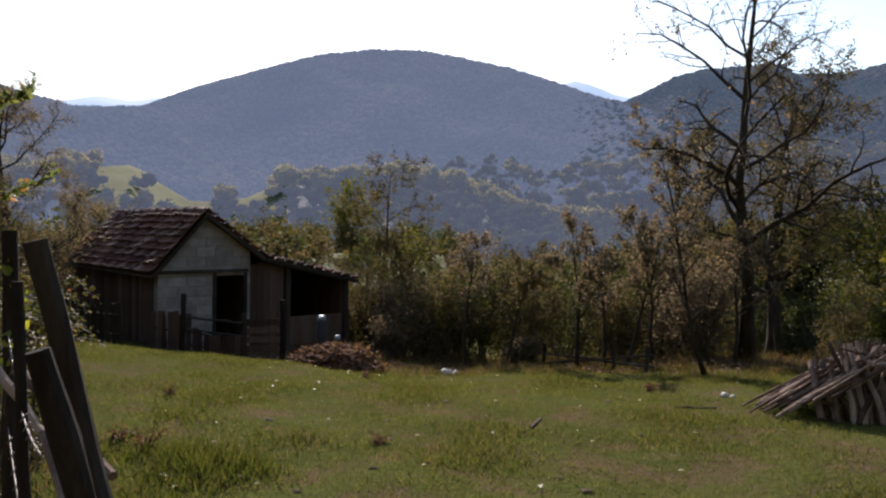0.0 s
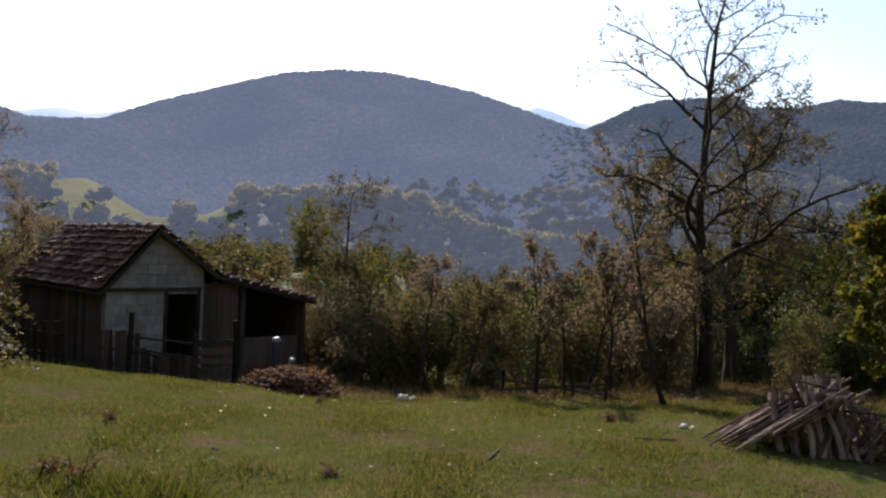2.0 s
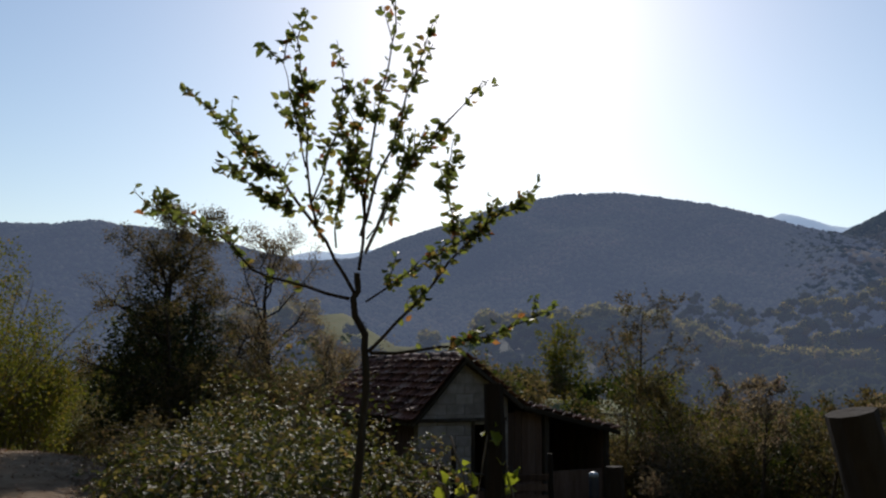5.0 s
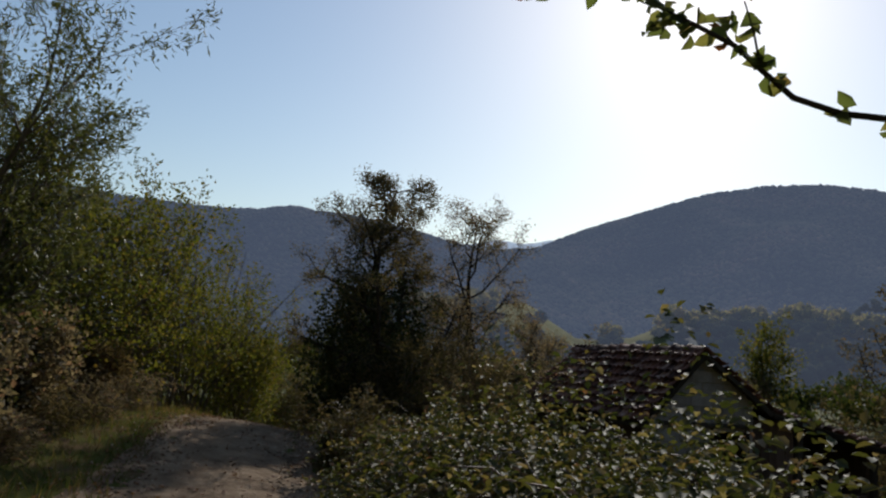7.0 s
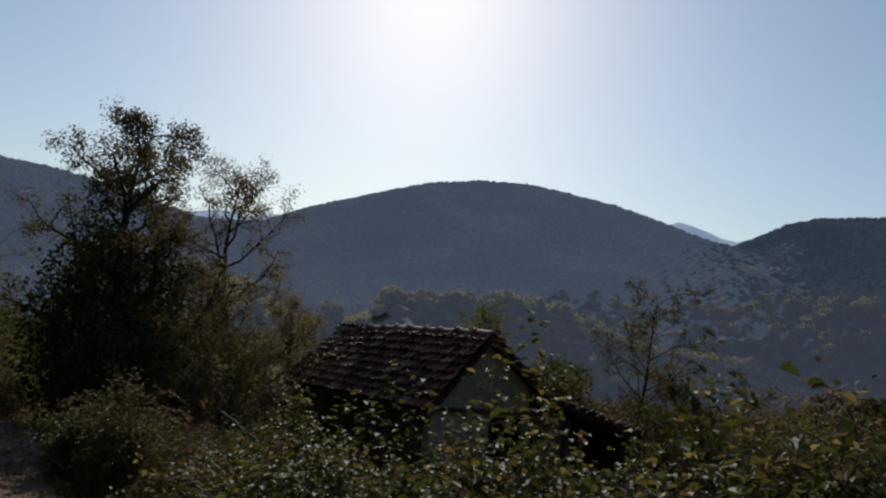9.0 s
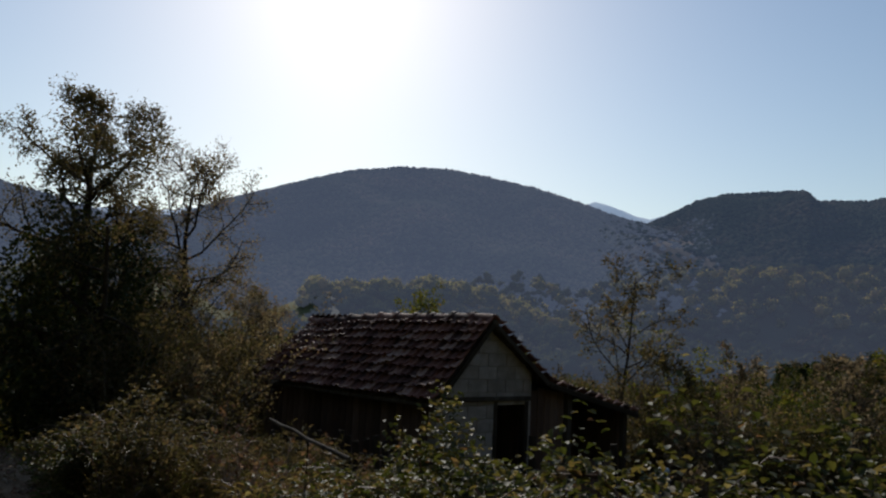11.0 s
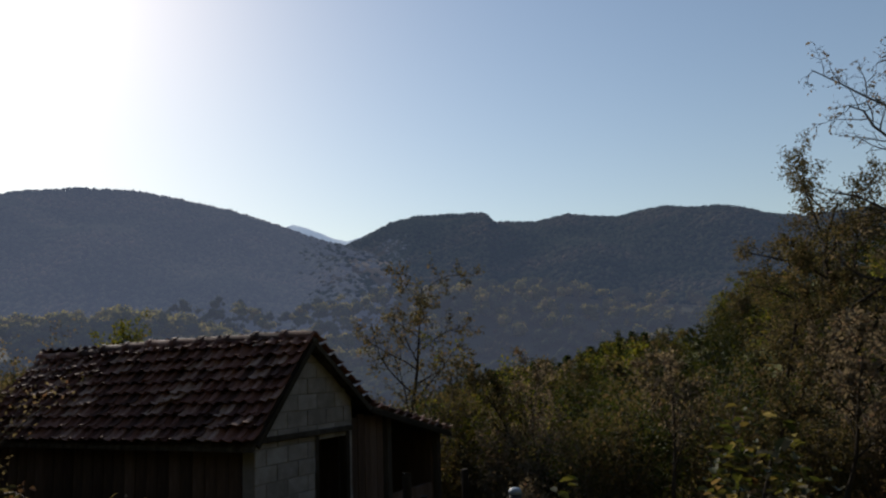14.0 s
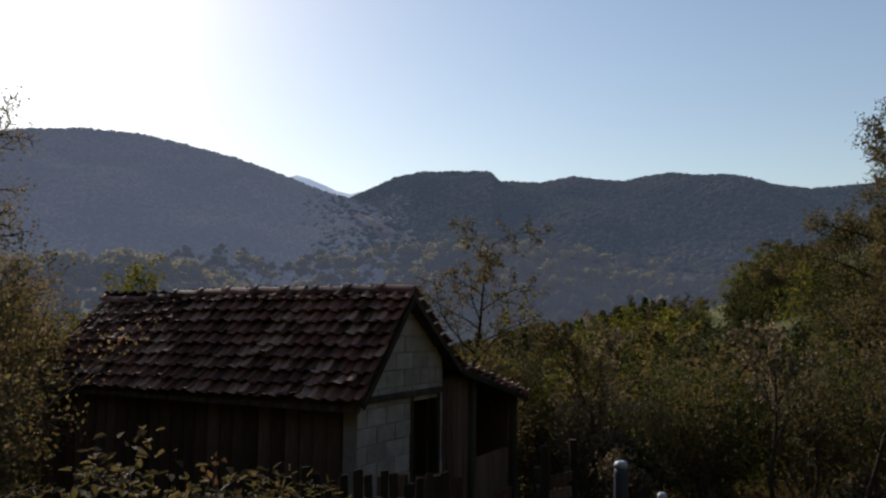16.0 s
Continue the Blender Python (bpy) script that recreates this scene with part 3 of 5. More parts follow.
def tree(label, base, tall, radius, seed, leaf_mat, bark=M_BARK, kids=(9, 5, 4), spread=0.8, lift=0.06, ratio=0.42, wiggle=0.14,
         clear=0.3, leaves=6000, size=(0.07, 0.04), loose=0.03, lean=(0, 0), stems=1, name="tree", category="tree", group="", sink=0.05, droop=0.0, fan=0.35, thin=0.003, ivy=None, fill=0.0, taper=0.55):
    rnd, rng = random.Random(seed), np.random.default_rng(seed)
    z = ground_z(*base) - sink
    ob = thing(name, label, category, group, at=(base[0], base[1], z))
    tubes, twigs = Tubes(), []
    for s in range(stems):
        w = rnd.uniform(0, 6.28)
        k = 0 if stems == 1 else fan * rnd.uniform(0.4, 1.0)
        way = Vector((lean[0] + math.cos(w) * k, lean[1] + math.sin(w) * k, 1))
        foot = Vector((math.cos(w), math.sin(w), 0)) * (0 if stems == 1 else rnd.uniform(0, 0.12 * tall * k + 0.05))
        h = tall * (1 if s == 0 else rnd.uniform(0.65, 1.0))
        pts, radii = limb(rnd, foot, way, h, radius * (1 if s == 0 else rnd.uniform(0.6, 0.95)), 9, wiggle * 0.45, 0.03, 0.12)
        radii[0] *= 1.35
        tubes.add(pts, radii, 8 if stems == 1 else 5, 0.06, rnd)
        branch_out(rnd, tubes, twigs, pts, radii, 0, kids, spread, lift, ratio, wiggle, clear, thin, taper)
    part("trunk", tubes.mesh("trunk", bark), ob)
    if leaves:
        inner = int(leaves * fill)
        pos, axis = twig_leaves(rng, twigs, leaves - inner, loose)
        if inner:
            d = unit(rng.normal(size=(inner, 3)))
            lump = 1 + 0.28 * np.sin(4.2 * d[:, :1] + seed) * np.sin(3.7 * d[:, 1:2] + 2 * seed) + 0.15 * np.sin(9 * d[:, 2:] + seed)
            p = d * rng.uniform(0.2, 1, (inner, 1)) ** 0.5 * lump * tall * np.array([0.36, 0.36, 0.44]) + np.array([0, 0, 0.45 * tall])
            pos, axis = np.r_[pos, p], np.r_[axis, d + rng.normal(0, 0.7, (inner, 3))]
            pos = np.where(pos[:, 2:] < 0.03, pos + np.array([0, 0, 0.3]), pos)
        part("crown", leaves_mesh("crown", pos, axis, size[0], size[1], leaf_mat, rng, droop=droop), ob)
    if ivy:
        n, rx, zc, rz = ivy
        d = unit(rng.normal(size=(n, 3)))
        lump = 1 + 0.25 * np.sin(4 * d[:, :1] + seed) * np.sin(5 * d[:, 2:] + 2 * seed)
        p = d * rng.uniform(0.25, 1, (n, 1)) ** 0.5 * lump * np.array([rx, rx, rz]) + np.array([lean[0] * zc, lean[1] * zc, zc])
        p = p[p[:, 2] > 0.05]
        part("ivy", leaves_mesh("ivy", p, d[:len(p)] + rng.normal(0, 0.6, (len(p), 3)), 0.075, 0.055, L_IVY, rng), ob, "dark glossy ivy round the trunk")
    return ob


def shrub(label, base, tall, seed, leaf_mat, leaves=4000, size=(0.07, 0.045), stems=6, kids=(6, 4), group="", name="shrub", fan=0.4, loose=0.07, bark=M_BARKPALE, ratio=0.4, clear=0.12, fill=0.35):
    return tree(label, base, tall, 0.012 + 0.009 * tall, seed, leaf_mat, bark, kids, 0.7, 0.05, ratio, 0.2, clear, leaves, size, loose, (0, 0), stems, name, "shrub", group, fan=fan, fill=fill)


def bramble(x, y, rx, ry, top, seed, leaf_mat=L_BRAMBLE, leaves=5000, size=(0.055, 0.036), label="tangled bramble bush with glossy leaves beside the lane", canes=26):
    """A bramble mound: arching canes, and leaves thick on its uneven outside."""
    rnd, rng = random.Random(seed), np.random.default_rng(seed)
    z = ground_z(x, y) - 0.05
    h = top - z
    ob = thing("bramble_bush", label, "bush", "brambles along the lane", at=(x, y, z))
    ax = np.array([[ALONG[0], ALONG[1]], [ACROSS[0], ACROSS[1]]])
    twigs = []
    for k in range(canes):
        w, far = rnd.uniform(0, 6.28), rnd.uniform(0.1, 0.75)
        f = np.array([math.cos(w) * rx * far, math.sin(w) * ry * far]) @ ax
        out = np.array([math.cos(w), math.sin(w)]) @ ax
        n, pts = 7, []
        reach, lift = rnd.uniform(0.2, 0.75), h * math.sqrt(max(0.1, 1 - far * far)) * rnd.uniform(0.8, 1.06)
        for i in range(n + 1):
            u = i / n
            pts.append(Vector((f[0] + out[0] * reach * u * u, f[1] + out[1] * reach * u * u, lift * (1 - (1 - u) ** 2 * 1.0) - 0.22 * lift * u ** 4)) + Vector((rnd.gauss(0, 0.012), rnd.gauss(0, 0.012), 0)))
        t = Tubes()
        t.add(pts, [0.006 - 0.004 * i / n for i in range(n + 1)], 4, cap=False)
        part("cane", t.mesh("cane", M_CANE), ob)
        twigs.append(pts[2:])
    nd = int(leaves * 0.72)
    d = unit(rng.normal(size=(nd, 3)))
    d[:, 2] = np.abs(d[:, 2])
    lump = 1 + 0.16 * np.sin(5.1 * d[:, 0] + seed) * np.sin(4.3 * d[:, 1] + 2 * seed) + 0.1 * np.sin(11 * d[:, 0] - seed) * np.sin(9 * d[:, 2] + seed)
    k = (rng.uniform(0.12, 1.0, nd) ** 0.45 * lump)[:, None]
    loc = d * k * np.array([rx, ry, h])
    pos = np.c_[loc[:, :2] @ ax, loc[:, 2]]
    axis = rng.normal(0, 0.7, (nd, 3)) + np.c_[d[:, :2] @ ax, -0.1 * np.ones(nd)] * 0.8
    tp, ta = twig_leaves(rng, twigs, leaves - nd, 0.02)
    part("foliage", leaves_mesh("foliage", np.r_[pos, tp], np.r_[axis, ta] * np.array([1, 1, 0.45]), size[0], size[1], leaf_mat, rng, flat=0.7, round_leaf=True), ob)
    return ob


# ---- the shed ----
SHED_AT, SHED_TURN = (-7.28, 18.52, -1.38), math.degrees(math.atan2(0.7027, 0.7115))
RIDGE, LEFT, KINK, TIP, LONG = (0.0, 2.95), (-1.13, 1.70), (1.35, 1.98), (3.8, 1.42), 5.4


def prism(name, poly, v0, v1, material, bevel=0.0):
    """A prism of a polygon in the u-z plane from v0 to v1."""
    bm = bmesh.new()
    a = [bm.verts.new((u, v0, z)) for u, z in poly]
    b = [bm.verts.new((u, v1, z)) for u, z in poly]
    n = len(poly)
    bm.faces.new(a)
    bm.faces.new(list(reversed(b)))
    for i in range(n):
        bm.faces.new((a[i], b[i], b[(i + 1) % n], a[(i + 1) % n]))
    bmesh.ops.recalc_face_normals(bm, faces=bm.faces[:])
    if bevel:
        bmesh.ops.bevel(bm, geom=bm.edges[:], offset=bevel, segments=1, affect="EDGES")
    return bm_mesh(name, bm, material)


def tile_mesh(name, w, l, seed, material):
    """A clay tile, waved across, lying along +y (down the slope); its lower end curls up."""
    rnd = random.Random(seed)
    cols, rows = 7, ((0, 0.0), (0.55, 0.0), (0.8, 0.014), (1.0, 0.05))
    top, low = [], []
    for f, lift in rows:
        for i in range(cols):
            x = (i / (cols - 1) - 0.5) * w
            h = 0.026 * math.sin(i / (cols - 1) * math.pi * 2 + 0.6) + 0.004 * rnd.uniform(-1, 1) + lift
            top.append((x, f * l, h + 0.018))
            low.append((x, f * l, h))
    v = top + low
    f, n = [], len(top)
    for r in range(3):
        for i in range(cols - 1):
            a = r * cols + i
            f += [(a, a + 1, a + cols + 1, a + cols), (n + a, n + a + cols, n + a + cols + 1, n + a + 1)]
        a, c = r * cols, r * cols + cols - 1
        f += [(a, a + cols, n + a + cols, n + a), (c, n + c, n + c + cols, c + cols)]
    for i in range(cols - 1):
        e = 3 * cols + i
        f += [(e, e + 1, n + e + 1, n + e), (i, n + i, n + i + 1, i + 1)]
    return mesh_of(name, v, f, material, False)


def slope_frame(top, low, v):
    """The pose of a roof slope: x along the ridge, y down the slope, z out of it."""
    d = Vector((low[0] - top[0], 0, low[1] - top[1])).normalized()
    x = Vector((0, 1, 0)) if d.x < 0 else Vector((0, -1, 0))
    z = x.cross(d)
    m = Matrix((x, d, z)).transposed().to_4x4()
    m.translation = (top[0], v, top[1])
    return m


def build_shed():
    rnd = random.Random(11)
    shed = thing("shed", "small old shed with block gable and clay tile roof", "shed", at=SHED_AT)
    shed.rotation_euler = (0, 0, radians(SHED_TURN))
    wl, wr, vf, vb = -0.96, 1.04, 0.16, 5.25
    slope_l = (RIDGE[1] - LEFT[1]) / (RIDGE[0] - LEFT[0])
    slope_r = (KINK[1] - RIDGE[1]) / (KINK[0] - RIDGE[0])

    def roof_z(u):
        return RIDGE[1] + slope_l * u - 0.1 if u < 0 else RIDGE[1] + slope_r * u - 0.1

    dl, dr, dt = 0.2, 0.96, 1.66
    gable = part("gable_wall", prism("gable_wall", [(wl, -0.3), (dl, -0.3), (dl, dt), (dr, dt), (dr, -0.3), (wr, -0.3), (wr, roof_z(wr)), (0, roof_z(0)), (wl, roof_z(wl))], vf + 0.006, vf + 0.18, M_MORTAR), shed, "pale grey block gable wall with mortar joints")
    h, w, row = 0.2, 0.4, 0
    z = 0.0
    while z < RIDGE[1] - 0.2:
        u = wl - (0.2 if row % 2 else 0.0)
        while u < wr:
            a, b = max(u, wl), min(u + w, wr)
            spans = [(a, b)]
            if z + h * 0.5 < dt:
                spans = [(max(a, lo), min(b, hi)) for lo, hi in ((wl, dl), (dr, wr))]
            for c, d in spans:
                c, d = c + 0.006, d - 0.006
                # cut each course to the rake of the roof
                def reach(zz):
                    return (zz - RIDGE[1] + 0.1) / slope_l, (zz - RIDGE[1] + 0.1) / slope_r
                l0, r0 = reach(z)
                l1, r1 = reach(z + h)
                c0, d0, c1, d1 = max(c, l0), min(d, r0), max(c, l1), min(d, r1)
                if d - c > 0.03 and d0 - c0 > 0.04:
                    poly = [(c0, z + 0.006), (d0, z + 0.006), (max(d1, c1 + 0.01), z + h - 0.006), (c1 if d1 > c1 else d1, z + h - 0.006)]
                    if d1 <= c1:
                        poly = [(c0, z + 0.006), (d0, z + 0.006), ((c0 + d0) / 2, z + h * 0.6)]
                    part("block", prism("block", poly, vf - rnd.uniform(0.0, 0.008), vf + 0.05, M_BLOCK, 0.004), gable)
            u += w
        z, row = z + h, row + 1
    part("lintel", box_mesh("lintel", 2.0, 0.06, 0.07, M_PLANK, 0.008, 0.004, 5), shed, "dark weathered timber lintel", pose(-0.02, vf - 0.03, dt + 0.01))
    frame_j = box_mesh("door_post", 0.09, 0.12, dt + 0.1, M_WOOD, 0.008, 0.004, 6)
    for u in (dl + 0.03, dr - 0.03):
        part("door_post", frame_j, shed, m=pose(u, vf + 0.05, -0.1))
    # long side: upright brown boards with open joints
    for i in range(26):
        bw = (vb - vf) / 26
        me = box_mesh("board", 0.03, bw - 0.012, roof_z(wl) + 0.2, M_BROWNWALL, 0.004, 0.004, 40 + i)
        part("board", me, shed, m=pose(wl + 0.02 + rnd.uniform(-0.006, 0.006), vf + bw * (i + 0.5), -0.25 + rnd.uniform(-0.04, 0.03)))
    part("back_wall", prism("back_wall", [(wl, -0.3), (3.5, -0.3), (3.5, TIP[1] + 0.015), (KINK[0], KINK[1] - 0.055), (0, roof_z(0)), (wl, roof_z(wl))], vb, vb + 0.06, M_BROWNWALL), shed)
    part("inner_wall", prism("inner_wall", [(wr - 0.05, -0.3), (wr + 0.05, -0.3), (wr + 0.05, 2.05), (wr - 0.05, 2.05)], vf + 0.18, vb, M_BROWNWALL), shed)
    part("floor", prism("floor", [(wl, -0.3), (3.5, -0.3), (3.5, 0.02), (wl, 0.02)], vf, vb, M_HEAP), shed, "trodden dark earth floor")
    part("side_wall", prism("side_wall", [(3.42, -0.3), (3.5, -0.3), (3.5, 1.43), (3.42, 1.44)], 0.22, vb, M_BROWNWALL), shed)
    # boarded front of the lean-to and its open bay
    for i in range(5):
        part("front_board", box_mesh("front_board", 0.155, 0.025, 2.1 + rnd.uniform(-0.04, 0.02), M_BROWNWALL, 0.004, 0.004, 70 + i), shed, m=pose(1.12 + 0.165 * i, vf + 0.02 + rnd.uniform(-0.01, 0.01), -0.25))
    part("low_wall", prism("low_wall", [(1.98, -0.3), (3.42, -0.3), (3.42, 0.62), (1.98, 0.62)], vf + 0.05, vf + 0.12, M_BROWNWALL), shed)
    for u, hh in ((1.96, 1.95), (3.52, 1.5)):
        part("corner_post", box_mesh("corner_post", 0.1, 0.1, hh + 0.25, M_PLANK, 0.01, 0.006, 80), shed, "pale weathered post", pose(u, vf, -0.28))
    # roof
    roof = part("roof", prism("roof", [(LEFT[0], LEFT[1] - 0.05), (0.0, RIDGE[1] - 0.09), (0.3, RIDGE[1] - 0.25), KINK, TIP, (TIP[0], TIP[1] - 0.05), (KINK[0], KINK[1] - 0.05), (0, RIDGE[1] - 0.15), (LEFT[0], LEFT[1] - 0.1)], 0.03, LONG - 0.03, M_WOOD), shed, "sagging roof of old red-brown clay tiles")
    for side, low, edge in ((RIDGE, LEFT, 1), (RIDGE, KINK, -1), (KINK, TIP, -1)):
        d = Vector((low[0] - side[0], 0, low[1] - side[1]))
        L = d.length
        m = slope_frame(side, low, 0)
        board = box_mesh("barge_board", 0.03, 0.07, L, M_WOOD, 0.005, 0.003, 9)
        part("barge_board", board, shed, m=m @ Matrix.Rotation(radians(-90), 4, "X") @ pose(0.012 * edge, 0.07, 0))
    tiles = [tile_mesh("tile", 0.215, 0.255, 100 + i, M_TILE) for i in range(5)]
    m = slope_frame(RIDGE, LEFT, 0)
    L = (Vector((LEFT[0], 0, LEFT[1])) - Vector((0, 0, RIDGE[1]))).length
    rows, cols = 9, 27
    for r in range(rows):
        for c in range(cols):
            x, y = (c + 0.5) * LONG / cols, r * (L - 0.19) / (rows - 1) - 0.04
            sag = -0.03 * math.sin(x / LONG * math.pi) * math.sin((y / L) * math.pi) - (0.03 if x > 3.6 else 0) * rnd.uniform(0, 1)
            sag -= 0.09 * min(max((x - 3.2) / 1.4, 0), 1) * max(0, 1 - y / 0.7)
            tilt = 3.2 + rnd.gauss(0, 1.8) + (6 if rnd.random() < 0.06 else 0)
            part("tile", tiles[rnd.randrange(5)], roof, m=m @ pose(x + rnd.gauss(0, 0.006), y + rnd.gauss(0, 0.008), sag + 0.016, tilt, rnd.gauss(0, 1.5), rnd.gauss(0, 1.6)))
    verts, faces = [], []
    src = tiles[0]
    for top, low, rr in ((RIDGE, KINK, 7), (KINK, TIP, 10)):
        mm = slope_frame(top, low, LONG)
        LL = (Vector((low[0] - top[0], 0, low[1] - top[1]))).length
        for r in range(rr):
            for c in range(cols):
                k = mm @ pose((c + 0.5) * LONG / cols, r * (LL - 0.2) / (rr - 1) - 0.02, 0.016, 3.2 + rnd.gauss(0, 1.4), rnd.gauss(0, 1.5), rnd.gauss(0, 1.6))
                o = len(verts)
                verts += [tuple(k @ v.co) for v in src.vertices]
                faces += [tuple(o + i for i in p.vertices) for p in src.polygons]
    rest = part("tiling", mesh_of("tiling", verts, faces, M_TILES, False), roof)
    rest["kind"] = "stuff"
    # ridge caps: half-round tiles that overlap
    for i in range(11):
        bm = bmesh.new()
        n, ringsv = 7, []
        for y, r, t in ((0, 0.085, 0), (0.42, 0.09, 0), (0.44, 0.106, 0), (0.5, 0.108, 0), (0.50, 0.085, 1), (0, 0.068, 1)):
            ringsv.append([bm.verts.new((math.cos(math.pi * k / (n - 1)) * r * 1.15, y, math.sin(math.pi * k / (n - 1)) * r)) for k in range(n)])
        for a in range(6):
            for k in range(n - 1):
                bm.faces.new((ringsv[a][k], ringsv[a][k + 1], ringsv[(a + 1) % 6][k + 1], ringsv[(a + 1) % 6][k]))
        bmesh.ops.recalc_face_normals(bm, faces=bm.faces[:])
        cap = bm_mesh("ridge_cap", bm, M_TILE)
        y = LONG - (i + 1) * LONG / 11
        drop = -0.1 * min(max((y - 3.1) / 1.6, 0), 1)
        part("ridge_cap", cap, roof, m=pose(rnd.gauss(0, 0.008), y, RIDGE[1] - 0.03 + drop * rnd.uniform(0.6, 1.2), 1.5 + rnd.gauss(0, 1), 0, rnd.gauss(0, 1.5)))
    return shed


build_shed()


# ---- woods on the hills ----
def wood(name, label, layer, count, az, depth, size, mat, seed, fine=0, gaps=(), squash=0.85, lifted=0.35, fade=None):
    rng = np.random.default_rng(seed)
    rc = CRESTS[layer][0]
    a = np.radians(rng.uniform(*az, count))
    r = rc * np.sqrt(rng.uniform(depth[0] ** 2, depth[1] ** 2, count))
    x, y = EYE0[0] + r * np.sin(a), EYE0[1] + r * np.cos(a)
    z = hills(x, y)
    keep = np.ones(count, bool)
    el = np.degrees(np.arctan2(z - EYE0[2], r))
    for a0, a1, e0, e1 in gaps:
        keep &= ~((np.degrees(a) > a0) & (np.degrees(a) < a1) & (el > e0) & (el < e1))
    keep &= ~(fallow(np.degrees(a), el) & (rng.uniform(0, 1, count) < 0.95))
    if fade:
        keep &= rng.uniform(0, 1, count) < np.clip((np.degrees(a) - fade[0]) / (fade[1] - fade[0]), 0, 1)
    rad = rng.uniform(*size, count)
    c = np.c_[x, y, z + rad * lifted][keep]
    ob = new(name, blobs_mesh(name, c, rad[keep], mat, rng, squash, fine, True))
    return tagged(ob, label, "woods", kind="stuff")


CLEAR = [(-26.5, -23.4, 2.4, 4.6), (-23.4, -18.6, 0.2, 3.0), (-17.6, -14.8, 1.2, 2.9)]
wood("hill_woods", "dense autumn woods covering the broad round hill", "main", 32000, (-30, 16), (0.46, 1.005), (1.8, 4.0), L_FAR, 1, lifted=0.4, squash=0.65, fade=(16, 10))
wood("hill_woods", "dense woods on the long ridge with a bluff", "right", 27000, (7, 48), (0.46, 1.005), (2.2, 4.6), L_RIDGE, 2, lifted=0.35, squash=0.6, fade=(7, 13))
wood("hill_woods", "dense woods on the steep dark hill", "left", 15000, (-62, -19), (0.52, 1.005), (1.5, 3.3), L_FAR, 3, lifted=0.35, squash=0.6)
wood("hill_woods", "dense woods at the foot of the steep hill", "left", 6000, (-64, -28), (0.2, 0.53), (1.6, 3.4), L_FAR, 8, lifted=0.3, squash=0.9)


def valley_wood(label, count, az, reach, mat, seed, tall=(2.5, 5.0), n=60, spray=0.55, gaps=(), lobes=5, solid=True):
    """Woods in the valley: crowns of several uneven lobes ruffled by loose leaf sprays, joined."""
    rng = np.random.default_rng(seed)
    a, r = np.radians(rng.uniform(*az, count)), rng.uniform(*reach, count)
    x, y = EYE0[0] + r * np.sin(a), EYE0[1] + r * np.cos(a)
    z = height(x, y)
    el = np.degrees(np.arctan2(z - EYE0[2], r))
    keep = np.ones(count, bool)
    for a0, a1, e0, e1 in gaps:
        keep &= ~((np.degrees(a) > a0) & (np.degrees(a) < a1) & (el > e0) & (el < e1))
    x, y, z = x[keep], y[keep], z[keep]
    count = len(x)
    h = rng.uniform(*tall, count)
    c = np.stack([x, y, z], -1)[:, None] + h[:, None, None] * np.concatenate([rng.uniform(-0.28, 0.28, (count, lobes, 2)), rng.uniform(0.25, 0.72, (count, lobes, 1))], -1)
    rad = h[:, None] * rng.uniform(0.16, 0.3, (count, lobes))
    if solid:
        ob = new("valley_woods", blobs_mesh("valley_woods", c.reshape(-1, 3), rad.ravel(), mat, rng, 0.9, 1, True))
        tagged(ob, label, "woods", kind="stuff")
    if n:
        pick = rng.integers(0, lobes, (count, n))
        d = unit(rng.normal(size=(count * n, 3)) + np.array([0, 0, 0.5 if solid else 0.0])).reshape(count, n, 3)
        p = np.take_along_axis(c, pick[..., None], 1) + d * np.take_along_axis(rad, pick, 1)[..., None] * rng.uniform(0.85 if solid else 0.3, 1.2, (count, n, 1))
        leaves = new("valley_leaves", leaves_mesh("valley_leaves", p.reshape(-1, 3), (d + rng.normal(0, 0.5, d.shape)).reshape(-1, 3), spray, spray * 0.76, mat, rng))
        tagged(leaves, "ragged leaves on the crowns of the valley woods" if solid else label, "leaves", kind="stuff")


# dark and pale foliage colours stand in for shaded slopes and lit crests
valley_wood("woods in painted shade tones on the low foothill", 900, (-36, 16), (150, 306), L_LOWER, 4, (4.0, 8.0), 24, 0.9, CLEAR)
valley_wood("tree tops in painted sunlit tones along the low foothill", 290, (-36, 12), (296, 338), L_MID, 14, (4.5, 9.5), 150, 0.75, CLEAR, 6)
valley_wood("woods in painted shade tones on the hill terrace", 700, (-2, 46), (360, 490), L_LOWER, 5, (5.0, 10.0), 20, 1.2)
valley_wood("scattered trees in painted sunlit tones on the hill terrace", 190, (2, 34), (400, 490), L_MID, 15, (4.5, 10.0), 150, 0.85, (), 6)
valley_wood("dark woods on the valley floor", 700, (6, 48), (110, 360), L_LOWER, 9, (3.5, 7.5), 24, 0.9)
valley_wood("olive thickets in the valley below the meadow", 190, (-62, 16), (42, 120), L_OLIVE, 6, (2.5, 4.5), 420, 0.3, solid=False)
valley_wood("green thickets in the valley below the lane", 120, (-64, 14), (40, 100), L_GREEN, 7, (2.5, 4.5), 420, 0.3, solid=False)

